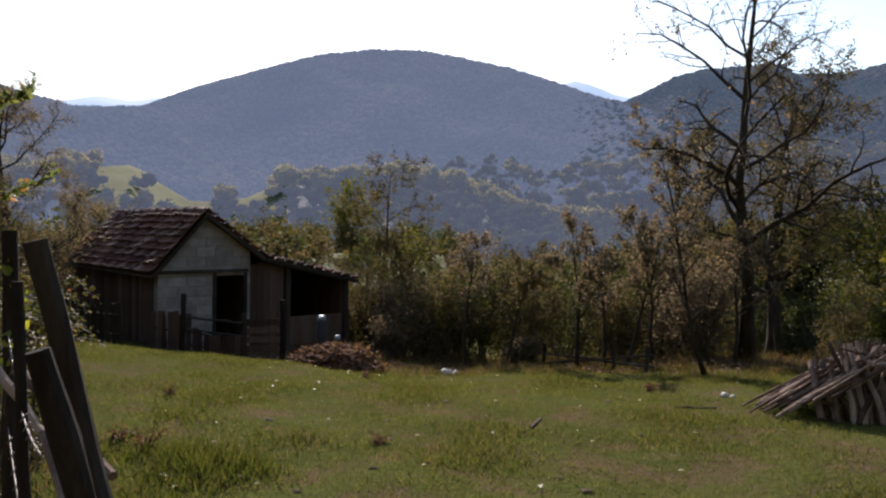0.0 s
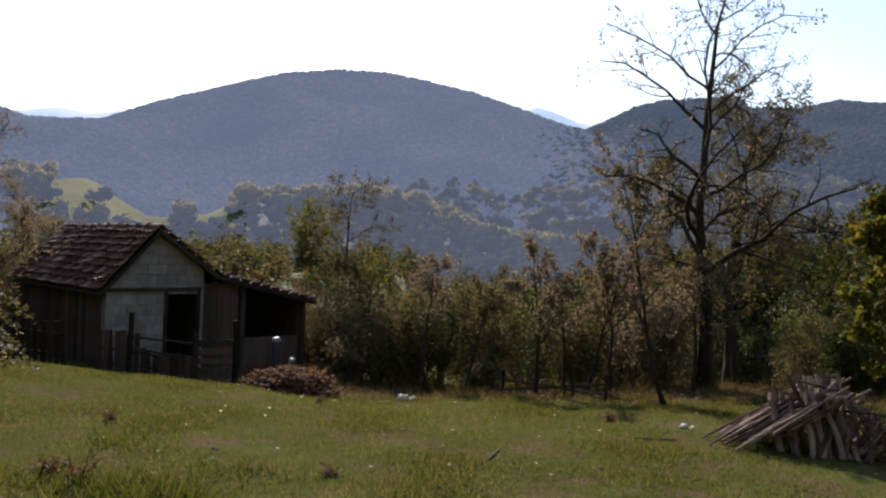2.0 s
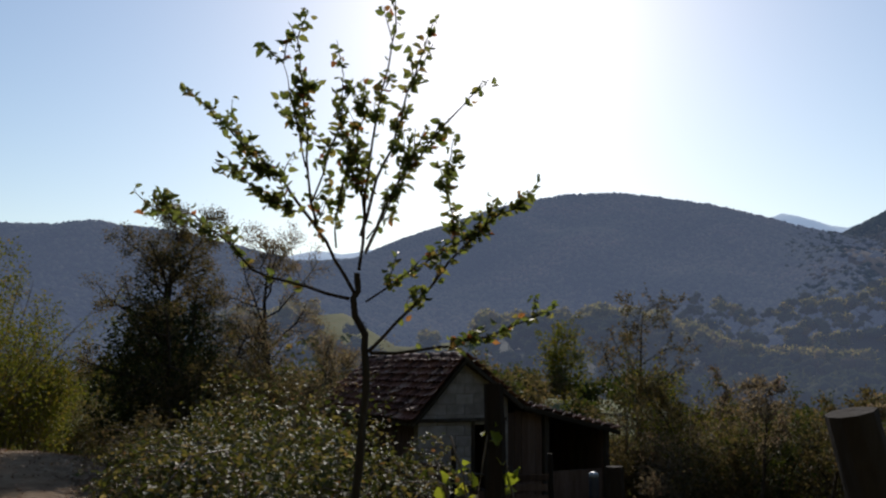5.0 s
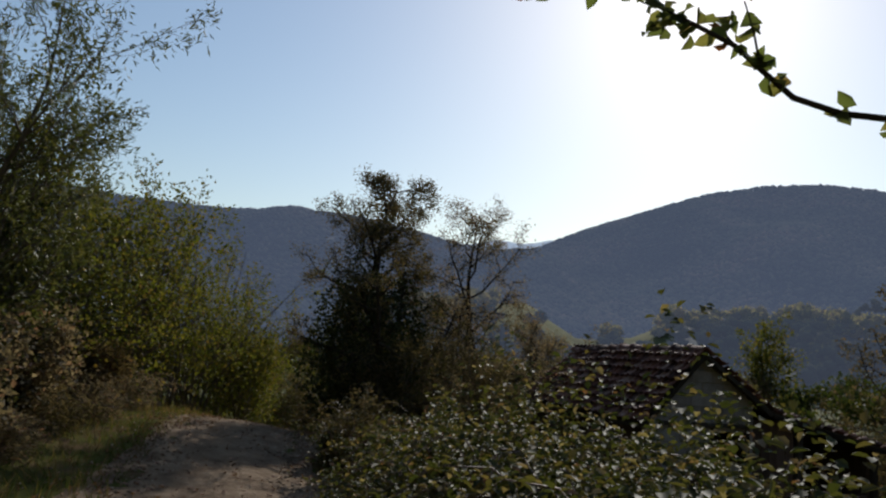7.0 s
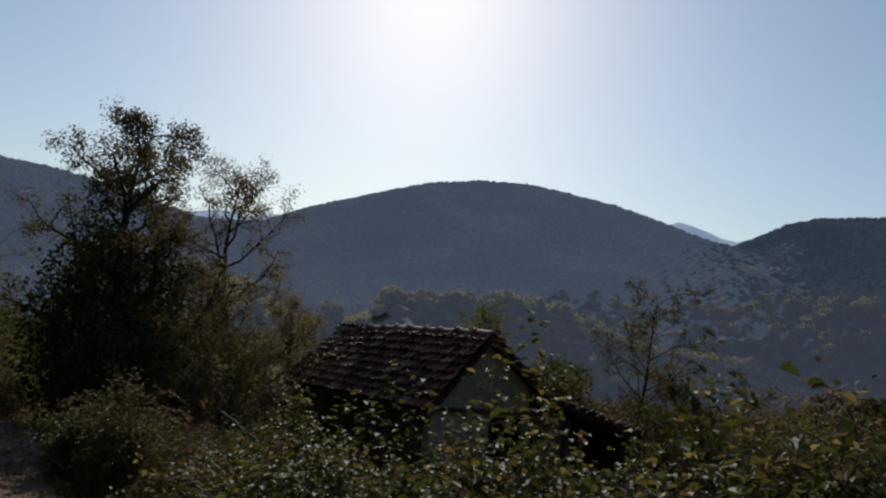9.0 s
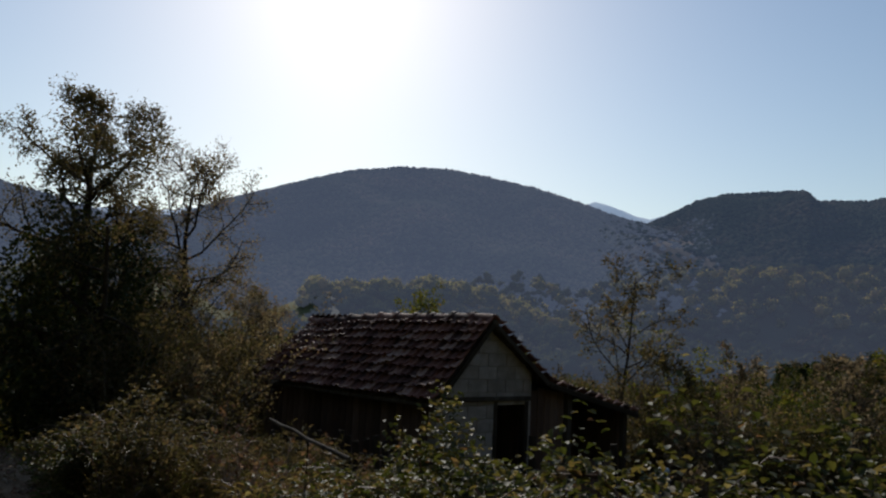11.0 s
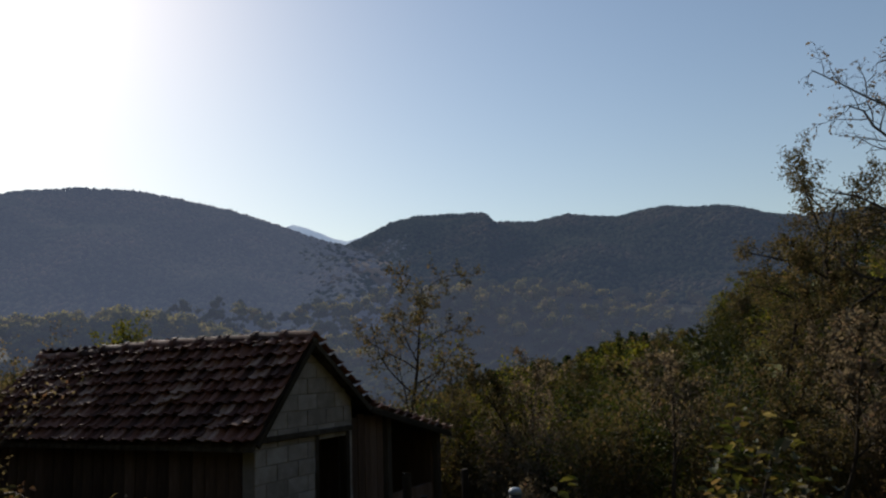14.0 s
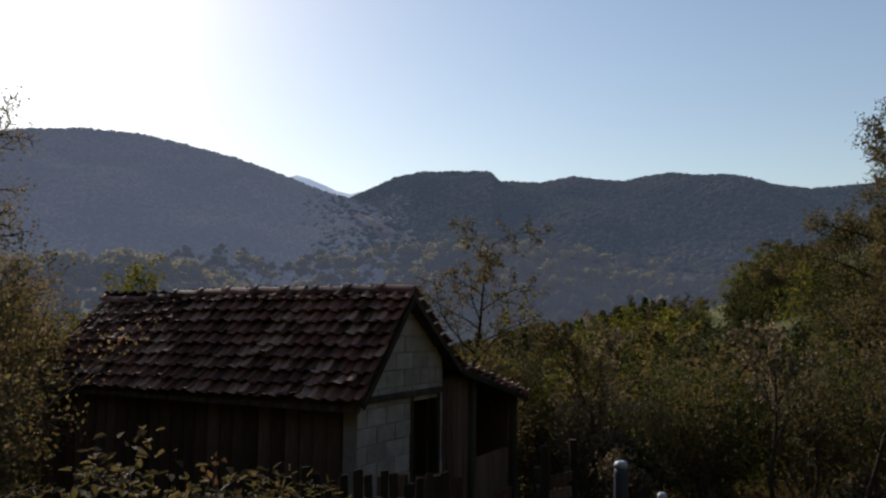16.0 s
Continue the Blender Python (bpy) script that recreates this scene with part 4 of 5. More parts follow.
# ---- trees round the meadow ----
tree("tall half-bare tree with drooping twigs and a few leaves", (3.5, 18.35), 8.0, 0.14, 21, L_HEDGE, M_BARK, (18, 9, 7, 2), 0.88, -0.02, 0.38, 0.26, 0.26, 1500, (0.07, 0.042), 0.04, thin=0.005)
tree("dark-trunked tree with an olive green crown", (5.6, 22.5), 7.2, 0.19, 22, L_OLIVE, M_BARK, (18, 9, 6), 0.95, 0.02, 0.42, 0.22, 0.22, 17000, (0.072, 0.046), 0.09)
tree("thin leaning young tree with sparse leaves", (1.9, 15.6), 3.9, 0.042, 29, L_HEDGE, M_BARK, (13, 5, 3), 0.75, 0.05, 0.26, 0.16, 0.2, 1500, (0.055, 0.036), 0.03, lean=(-0.26, 0.0))
tree("slim crooked tree with olive leaves in the hedge", (2.65, 21.6), 5.2, 0.06, 27, L_OLIVE, M_BARK, (13, 6, 4), 0.75, 0.04, 0.34, 0.22, 0.25, 5200, (0.075, 0.05), 0.07, thin=0.006)
tree("slender walnut tree with airy rounded top", (-4.4, 24.6), 5.3, 0.075, 24, L_OLIVE, M_BARK, (13, 7, 5), 0.95, 0.03, 0.36, 0.2, 0.42, 2400, (0.075, 0.045), 0.05, thin=0.006)
HEDGE = [(-2.7, 21.0, 1.6, L_GREEN), (-1.7, 20.2, 2.5, L_GREEN), (-0.7, 19.4, 2.4, L_OLIVE), (0.3, 20.4, 2.7, L_GREEN), (1.1, 18.9, 1.8, L_OLIVE), (2.1, 20.8, 1.9, L_GREEN), (2.6, 18.4, 1.8, L_HEDGE),
         (-3.2, 22.8, 1.6, L_OLIVE), (-6.0, 25.5, 1.9, L_OLIVE), (-8.5, 27.5, 2.2, L_GREEN), (-5.2, 30.0, 2.2, L_YELLOW), (0.2, 23.6, 3.0, L_GREEN),
         (6.2, 18.2, 1.4, L_GREEN), (7.6, 20.5, 1.9, L_YELLOW), (8.6, 24.5, 2.4, L_GREEN), (5.0, 25.5, 2.0, L_YELLOW), (2.6, 26.0, 2.0, L_GREEN), (11.5, 22.0, 2.8, L_GREEN), (9.6, 16.5, 2.4, L_GREEN),
         (-7.2, 23.5, 1.6, L_OLIVE), (-2.6, 27.5, 2.0, L_GREEN), (-1.0, 22.0, 1.7, L_OLIVE), (1.6, 22.8, 1.8, L_GREEN), (-3.6, 19.7, 0.9, L_HEDGE), (-0.9, 18.2, 0.6, L_HEDGE), (-5.0, 23.6, 2.4, L_OLIVE), (-4.3, 21.9, 1.7, L_OLIVE), (-7.6, 26.2, 2.3, L_GREEN), (-9.6, 25.4, 2.2, L_OLIVE), (-6.6, 28.0, 2.4, L_OLIVE), (-3.4, 25.8, 2.5, L_GREEN), (-0.2, 26.6, 2.2, L_OLIVE), (4.2, 22.8, 2.0, L_OLIVE), (7.3, 22.2, 2.2, L_OLIVE), (9.4, 21.4, 2.4, L_GREEN), (6.6, 26.5, 2.8, L_GREEN), (8.9, 28.0, 3.2, L_GREEN), (11.0, 26.0, 3.2, L_OLIVE), (2.4, 19.4, 2.0, L_HEDGE), (-2.4, 19.8, 2.2, L_OLIVE), (7.0, 17.6, 1.3, L_GREEN), (-4.5, 22.9, 3.2, L_OLIVE), (-3.2, 22.3, 3.3, L_YELLOW), (-2.3, 23.8, 3.2, L_HEDGE), (-3.6, 20.9, 1.9, L_HEDGE)]
for i, (x, y, h, m, lean) in enumerate([(0.95, 17.3, 2.5, L_HEDGE, 0.1), (-1.2, 17.9, 2.3, L_OLIVE, 0.05), (-3.0, 21.4, 2.8, L_OLIVE, -0.05), (0.1, 17.7, 2.6, L_HEDGE, -0.1), (1.5, 17.5, 2.7, L_HEDGE, -0.06), (0.5, 17.0, 2.2, L_HEDGE, 0.12), (-1.9, 18.7, 2.6, L_HEDGE, -0.12), (2.9, 17.2, 2.3, L_HEDGE, 0.1), (-2.2, 22.4, 3.0, L_HEDGE, 0.04), (2.2, 20.2, 3.2, L_HEDGE, 0.08), (4.6, 19.6, 3.4, L_OLIVE, -0.08)]):
    tree("thin crooked young tree with sparse autumn leaves", (x, y), h, 0.045, 260 + i, m, M_BARK, (8, 5, 3), 0.65, 0.06, 0.4, 0.24, 0.38, 1500, (0.065, 0.04), 0.04, lean=(lean, 0), group="thin trees in the hedge", thin=0.005)
HEDGE_LABEL = {L_OLIVE: "olive autumn shrub in the overgrown hedge", L_BROWN: "browning leafy shrub in the overgrown hedge", L_HEDGE: "brown shrub with glare-greyed leaves in the overgrown hedge", L_GREEN: "green bushy shrub in the overgrown hedge", L_YELLOW: "yellow-green shrub glowing in the sun", L_DRY: "dry rusty undergrowth bush at the hedge's foot"}
for i, (x, y, h, m) in enumerate(HEDGE):
    shrub(HEDGE_LABEL[m], (x, y), h, 200 + i, m, 4400, (0.07, 0.042), 8, (7, 4), "hedge behind the meadow", fan=0.45, loose=0.07)
tree("maple-like tree with broad yellow-green leaves", (5.5, 14.4), 2.9, 0.06, 55, L_YELLOW, M_BARK, (12, 6, 4), 0.95, 0.02, 0.42, 0.18, 0.15, 5600, (0.11, 0.09), 0.05)
shrub("slim pale poplar behind the shed", (-13.6, 75), 7.0, 250, L_YELLOW, 3500, (0.26, 0.16), 6, (8, 4), name="tree", fan=0.16, loose=0.15)

# ---- beside the lane ----
tree("dark dense fruit tree smothered in ivy beside the lane", (-12.95, 16.6), 5.45, 0.12, 31, L_OLIVE, M_BARK, (22, 8, 5), 0.98, 0.02, 0.42, 0.24, 0.1, 25000, (0.048, 0.03), 0.08, taper=0.88, ivy=(9500, 1.1, 1.6, 1.9), fill=0.0, thin=0.007)
tree("old bent fruit tree with bare twigs", (-12.75, 21.0), 5.9, 0.13, 32, L_BROWN, M_BARK, (17, 9, 6), 0.95, 0.03, 0.4, 0.27, 0.18, 12000, (0.05, 0.032), 0.09, thin=0.01)
tree("old bent fruit tree with arching limbs behind the shed", (-12.5, 23.4), 4.2, 0.1, 33, L_BROWN, M_BARK, (15, 8, 5), 0.95, 0.02, 0.38, 0.26, 0.2, 12000, (0.05, 0.032), 0.09, thin=0.009)
for i, (x, y, h, m) in enumerate([(-12.7, 18.1, 2.9, L_OLIVE), (-12.2, 19.0, 2.8, L_OLIVE), (-13.9, 18.6, 3.2, L_OLIVE), (-12.8, 20.6, 3.0, L_BROWN), (-13.5, 17.8, 2.9, L_GREEN), (-12.4, 25.2, 2.6, L_BROWN), (-14.5, 24.0, 3.2, L_OLIVE), (-16.5, 21.5, 3.0, L_YELLOW),
                                  (-12.2, 16.3, 1.9, L_OLIVE), (-14.2, 18.4, 3.0, L_GREEN), (-12.8, 19.3, 2.9, L_BROWN), (-15.0, 20.6, 2.8, L_OLIVE), (-11.8, 17.2, 1.4, L_BROWN), (-12.2, 22.6, 2.6, L_OLIVE), (-11.1, 22.9, 3.4, L_BROWN), (-10.6, 24.6, 2.8, L_BROWN)]):
    shrub(HEDGE_LABEL[m], (x, y), h, 300 + i, m, 5200, (0.06, 0.038), 8, (7, 4), "bushes between lane and shed", fan=0.42, loose=0.08)
x, y = lane(11.8, -2.52)
shrub("tall willow with narrow leaves and upright rods", (x, y), 5.2, 330, L_WILLOW, 34000, (0.085, 0.019), 13, (11, 6), name="willow", fan=0.35, loose=0.06, ratio=0.4, fill=0.15)
for i, (a, s, h, m) in enumerate([(14.0, -2.4, 4.4, L_YELLOW), (15.6, -1.8, 4.5, L_YELLOW), (17.4, -1.0, 4.0, L_YELLOW), (10.4, -2.2, 1.4, L_BROWN), (12.4, -1.9, 1.5, L_BROWN), (19.4, -0.1, 4.2, L_YELLOW), (15.5, -4.0, 3.0, L_GREEN), (10.5, -3.6, 2.4, L_GREEN), (20.5, 5.2, 2.0, L_YELLOW),
                                  (22.0, 0.5, 4.8, L_YELLOW), (22.5, 1.7, 3.0, L_YELLOW), (24.5, 1.1, 4.4, L_YELLOW), (25.0, 4.0, 2.4, L_OLIVE), (13.0, -3.2, 2.8, L_YELLOW), (9.0, -2.8, 1.1, L_DRY), (17.5, -3.0, 2.9, L_YELLOW), (20.5, -1.6, 2.8, L_GREEN), (24.0, 7.5, 2.4, L_OLIVE), (11.6, -2.6, 2.3, L_GREEN), (28.0, 6.0, 2.8, L_YELLOW), (13.4, -1.8, 1.0, L_DRY), (15.0, -1.2, 0.9, L_DRY), (26.5, 3.0, 3.2, L_YELLOW)]):
    x, y = lane(a, s)
    shrub("autumn yellow bush on the bank of the lane" if m != L_DRY else "dry rusty bush on the bank of the lane", (x, y), h, 340 + i, m, 7500, (0.075, 0.048), 9, (7, 4), "bushes on the bank", fan=0.45, loose=0.09)

# brambles along the meadow side of the lane
BRAMBLES = [(-4.85, 6.95, 0.58, 1.17), (-5.15, 7.45, 0.5, 1.16), (-5.65, 8.0, 0.55, 1.17), (-6.12, 8.5, 0.5, 1.13), (-6.0, 8.9, 0.5, 1.05), (-6.55, 9.0, 0.5, 1.02), (-7.15, 9.45, 0.45, 0.86), (-7.42, 10.0, 0.4, 0.6),
            (-7.5, 10.23, 0.24, 0.88), (-6.6, 9.8, 0.45, 0.6), (-7.7, 10.7, 0.36, 0.6), (-10.7, 13.3, 0.34, 0.3), (-5.3, 8.65, 0.38, 1.1)]
for i, (x, y, r, top) in enumerate(BRAMBLES):
    bramble(x, y, r * 1.15, r, top, 400 + i, leaves=9500, size=(0.035, 0.025))
for i, (x, y, rx, ry, top) in enumerate([(-9.9, 13.2, 0.9, 0.7, 0.3), (-8.6, 12.2, 0.8, 0.6, 0.2), (-9.4, 14.4, 1.0, 0.8, 0.2), (-8.3, 13.4, 0.8, 0.6, 0.0), (-10.9, 13.9, 0.7, 0.6, 0.35)]):
    bramble(x, y, rx, ry, top, 430 + i, L_DRY if i % 2 else L_OLIVE, 4500, (0.07, 0.012), "dry rusty weeds and bracken beside the lane", 30)

bramble(-9.98, 12.6, 0.42, 0.34, 0.76, 436, L_OLIVE, 4200, (0.042, 0.028), "browning bramble bush with sunlit leaves beside the lane", 26)
for i, (a, s, rx, ry, top) in enumerate([(9.2, -2.2, 0.8, 0.5, 0.25), (10.8, -1.75, 0.8, 0.5, 0.35), (12.4, -1.5, 0.8, 0.5, 0.5), (14.0, -1.1, 0.8, 0.5, 0.6), (7.6, -2.6, 0.8, 0.6, 0.2), (15.8, -0.7, 0.8, 0.5, 0.6)]):
    x, y = lane(a, s)
    bramble(x, y, rx, ry, top, 450 + i, L_BROWN if i % 2 else L_OLIVE, 3800, (0.05, 0.026), "browning weeds on the bank of the lane", 24)

for i, (x, y, h) in enumerate([(-9.35, 12.9, 0.75), (-8.95, 13.2, 0.8), (-8.55, 12.9, 0.7), (-9.7, 13.4, 0.85), (-8.2, 12.6, 0.65)]):
    shrub("dead reddish brown canes with withered leaves beside the lane", (x, y), h, 470 + i, L_HEAP, 170, (0.05, 0.026), 9, (3, 2), "dead canes beside the lane", name="dead_canes", fan=0.7, loose=0.02, bark=M_POLE, fill=0.0)

# ---- the young fruit tree ----
def young_tree():
    """Upright shoots from low forks; limbs are given across and up from the fork, and how far they reach away."""
    x, y, fork = -4.3, 6.36, 1.576
    z = ground_z(x, y) - 0.05
    ob = thing("tree", "young fruit tree with upright leafy shoots", "tree", at=(x, y, z))
    ob.rotation_euler = (0, 0, radians(23.4))
    rnd, rng = random.Random(41), np.random.default_rng(41)
    t, twigs, up = Tubes(), [], fork - z
    stem = [((0.02, -up), (0.0, -0.85), (0.035, -0.5), (0.04, -0.26), (-0.005, -0.09), (0.0, 0.0))]
    left = [((-0.01, -0.07), (-0.115, 0.1), (-0.167, 0.22), (-0.19, 0.46), (-0.2, 0.63), (-0.23, 0.8)), ((-0.18, 0.36), (-0.235, 0.55), (-0.275, 0.7)), ((-0.16, 0.24), (-0.07, 0.52), (-0.065, 0.68)),
            ((-0.145, 0.16), (-0.26, 0.32), (-0.38, 0.41), (-0.545, 0.57)), ((-0.02, -0.09), (-0.16, -0.05), (-0.355, 0.01), (-0.47, 0.14), (-0.59, 0.23), (-0.71, 0.2)), ((-0.26, 0.32), (-0.34, 0.34), (-0.43, 0.33))]
    right = [((0, 0), (0.02, 0.26), (0.05, 0.53), (0.105, 0.82), (0.11, 1.0)), ((0.01, 0.12), (0.06, 0.32), (0.125, 0.49), (0.165, 0.63), (0.22, 0.79)), ((0.03, 0.06), (0.125, 0.3), (0.24, 0.45), (0.43, 0.67)),
             ((0.04, -0.27), (0.2, -0.11), (0.375, 0.1), (0.47, 0.18), (0.57, 0.235)), ((0.34, 0.08), (0.31, 0.24), (0.31, 0.34)), ((0.02, -0.1), (0.24, 0.04), (0.38, 0.12)), ((0.06, -0.27), (0.28, -0.26), (0.43, -0.22), (0.6, -0.16)), ((-0.08, 0.08), (-0.06, 0.28), (-0.04, 0.44)), ((0.04, 0.12), (0.14, 0.3), (0.19, 0.42)), ((-0.18, 0.2), (-0.28, 0.22), (-0.36, 0.27)), ((0.02, 0.2), (-0.02, 0.4), (0.01, 0.6))]
    reach = (0, -0.2, -0.25, -0.15, -0.05, 0.2, 0.0, -0.12, -0.18, -0.21, -0.17, -0.17, -0.1, -0.1, -0.1, -0.12, -0.1, -0.1)
    for k, flat in enumerate(stem + left + right):
        r, away = 0.0155 if k == 0 else (0.0062 if len(flat) > 3 else 0.0036), reach[k]
        span = abs(flat[-1][0] - flat[0][0]) + abs(flat[-1][1] - flat[0][1])
        pts = []
        for u, v in flat:
            near = away * (abs(u - flat[0][0]) + abs(v - flat[0][1])) / span
            pts.append(Vector((u * (1 + near / 2.6), near, up + v * (1 + near / 2.6) + (0.05 if v > -1 else 0.0))))
        fine = []
        for i in range(len(pts) - 1):
            fine += [pts[i].lerp(pts[i + 1], q / 3) + Vector((rnd.gauss(0, 0.005), rnd.gauss(0, 0.005), rnd.gauss(0, 0.004))) for q in range(3)]
        fine.append(pts[-1])
        t.add(fine, [r * (1 - (0.35 if k == 0 else 0.75) * i / len(fine)) for i in range(len(fine))], 6, 0.04, rnd)
        if k:
            twigs.append(fine[len(fine) // 5:])
            for q in range(8):
                i = rnd.randrange(len(fine) // 4, len(fine))
                d = (pts[-1] - pts[0]).normalized() + Vector((rnd.gauss(0, 0.5), rnd.gauss(0, 0.5), rnd.uniform(0.0, 0.5)))
                bp, br = limb(rnd, fine[i], d, rnd.uniform(0.05, 0.14), 0.0025, 4, 0.12, 0.06, 0.5)
                t.add(bp, br, 4, cap=False)
                twigs.append(bp)
    part("trunk", t.mesh("trunk", M_BARK), ob)
    pos, axis = twig_leaves(rng, twigs, 2000, 0.01)
    part("crown", leaves_mesh("crown", pos, axis * np.array([1, 1, 0.6]) + np.array([0, 0, -0.12]), 0.033, 0.021, L_SAP, rng, round_leaf=True, droop=0.15), ob)


young_tree()


# ---- the rough fence at the meadow's edge ----
def rough_post(x, y, top, r, lean, seed):
    rnd = random.Random(seed)
    z = ground_z(x, y) - 0.15
    t = Tubes()
    n, pts = 9, []
    for i in range(n):
        u = i / (n - 1)
        pts.append((x + lean[0] * (u - 1) + rnd.gauss(0, 0.006), y + lean[1] * (u - 1) + rnd.gauss(0, 0.006), z + (top - z) * u))
    t.add(pts, [r * (1.1 - 0.2 * i / n + rnd.uniform(-0.05, 0.05)) for i in range(n)], 9, 0.1, rnd)
    return t.mesh("post", M_POST, False)


fence = thing("fence", "rough weathered post fence with barbed wire at the meadow", "fence")
POSTS = [(-3.85, 6.49, 1.26, 0.036, (0.0, 0.0)), (-3.4, 5.83, 1.09, 0.022, (-0.02, 0.0)), (-3.02, 5.28, 1.25, 0.038, (-0.34, -0.155)), (-2.69, 4.74, 1.04, 0.031, (-0.29, -0.25))]
for i, p in enumerate(POSTS):
    part("post", rough_post(*p, 500 + i), fence)


def pole(a, b, r, seed, name="pole", mat=M_POLE, flat=1.0):
    rnd = random.Random(seed)
    a, b = Vector(a), Vector(b)
    t = Tubes()
    n = 7
    t.add([a.lerp(b, i / (n - 1)) + Vector((rnd.gauss(0, r * 0.25), rnd.gauss(0, r * 0.25), rnd.gauss(0, r * 0.25))) for i in range(n)], [r * (1 - 0.25 * i / n) for i in range(n)], 7, 0.08, rnd)
    return t.mesh(name, mat, False)


for i, (p, q, r) in enumerate((((-3.62, 6.17, 0.73), (-2.95, 5.6, 0.48), 0.021), ((-3.36, 5.92, 0.62), (-2.9, 5.46, 0.34), 0.019), ((-3.32, 5.82, 0.56), (-2.85, 5.3, 0.2), 0.015), ((-3.75, 6.2, 0.74), (-3.2, 5.95, 0.3), 0.02))):
    part("brace", pole(p, q, r, 510 + i, "brace", M_POLE), fence, "split brace pole")
wire = Tubes()
for z0, z1 in ((0.82, 0.66), (0.4, 0.3)):
    pts = [Vector((-3.85, 6.47, z0)).lerp(Vector((-2.98, 5.24, z1)), i / 12) + Vector((0, 0, -0.10 * math.sin(math.pi * i / 12))) for i in range(13)]
    wire.add(pts, [0.004] * 13, 4)
    for i in range(1, 12):
        wire.add([pts[i] + Vector((0.012, 0, 0.016)), pts[i] - Vector((0.012, 0, 0.016))], [0.003, 0.003], 3)
part("barbed_wire", wire.mesh("barbed_wire", M_WIRE), fence, "rusty barbed wire with short barbs")

# a bright vine on the first post
vine = thing("vine", "climbing vine with bright yellow-green leaves on a fence post", "vine", at=(-3.85, 6.49, 0.0))
rnd, rng = random.Random(45), np.random.default_rng(45)
t, shoots = Tubes(), []
for k, (dx, top) in enumerate(((-0.06, 1.08), (-0.12, 1.02), (0.03, 1.06), (-0.16, 0.95))):
    pts = [Vector((dx * min(i / 4, 1) * rnd.uniform(0.7, 1.3) + 0.04 * math.cos(i * 1.1 + k), 0.04 * math.sin(i * 1.1 + k) - 0.03, ground_z(-3.85, 6.49) + (top + 0.5) * i / 12)) for i in range(13)]
    t.add(pts, [0.004] * 13, 4)
    shoots.append(pts[8:])
part("stem", t.mesh("stem", M_BARKPALE), vine)
pos, axis = twig_leaves(rng, shoots, 55, 0.025)
part("leaves", leaves_mesh("leaves", pos, axis + np.array([0, -0.4, -0.4]), 0.046, 0.04, L_VINE, rng, round_leaf=True), vine)

# ---- woodpile of poles ----
woodpile = thing("woodpile", "heap of split poles and logs at the meadow's edge", "woodpile")
rnd = random.Random(61)
cx, cy = 1.98, 11.4
side, back = Vector((0.97, -0.24, 0)), Vector((0.24, 0.97, 0))


def spot(u, v, h):
    """A place in the pile: along its front, into its depth, above the ground."""
    p = Vector((cx, cy, 0)) + side * u + back * v
    return Vector((p.x, p.y, ground_z(p.x, p.y) + h))


# long straight poles laid side by side, sloping up from one end to the crown
for i in range(84):
    layer, v = i % 6, -0.5 + 1.0 * (i // 6) / 13 + rnd.gauss(0, 0.03)
    u0 = -0.78 + 0.1 * layer + abs(v) * 0.25 + rnd.gauss(0, 0.06)
    long = rnd.uniform(0.74, 1.0)
    foot = spot(u0, v - 0.1, 0.03 + 0.045 * layer)
    tip = foot + side * long * 0.82 + back * (0.25 + rnd.gauss(0, 0.05)) + Vector((0, 0, long * (0.47 + rnd.gauss(0, 0.04))))
    part("pole", pole(foot, tip, rnd.uniform(0.011, 0.021), 600 + i), woodpile)
# split logs propped up against the crown
for i in range(34):
    w = rnd.uniform(-1, 1)
    u, v = 0.22 + 0.5 * w, -0.45 - rnd.uniform(-0.1, 0.2)
    tall = 0.8 * (1 - 0.4 * abs(w)) * rnd.uniform(0.7, 1.1)
    part("log", pole(spot(u + rnd.gauss(-0.15 * w, 0.1), v, 0.0), spot(u + rnd.gauss(0.05, 0.14), v + 0.42, tall), rnd.uniform(0.02, 0.042), 690 + i), woodpile, "split log with pale face")
for i in range(46):
    u, v = rnd.uniform(-0.2, 0.95), rnd.uniform(-0.45, 0.5)
    h = 0.7 * max(0.1, 1 - abs(u - 0.25) / 1.0) * rnd.uniform(0.1, 1.0)
    d = Vector((rnd.uniform(-1, 1), rnd.uniform(-0.6, 0.6), rnd.uniform(-0.35, 0.35))) * rnd.uniform(0.18, 0.36)
    p = spot(u, v, h + 0.06)
    part("log", pole(p - d, p + d, rnd.uniform(0.012, 0.032), 730 + i), woodpile)
# roots and crooked branches on its far end
for i in range(26):
    p = spot(0.5 + rnd.uniform(-0.2, 0.4), -0.4 + rnd.uniform(-0.1, 0.4), 0.05)
    t = Tubes()
    bp, br = limb(rnd, p, Vector((rnd.uniform(-0.6, 0.8), rnd.uniform(-0.3, 0.2), 0.7)), rnd.uniform(0.35, 0.7), rnd.uniform(0.014, 0.036), 7, 0.35, 0.0, 0.35)
    t.add(bp, br, 6, 0.08, rnd)
    part("branch", t.mesh("branch", M_POLE), woodpile)

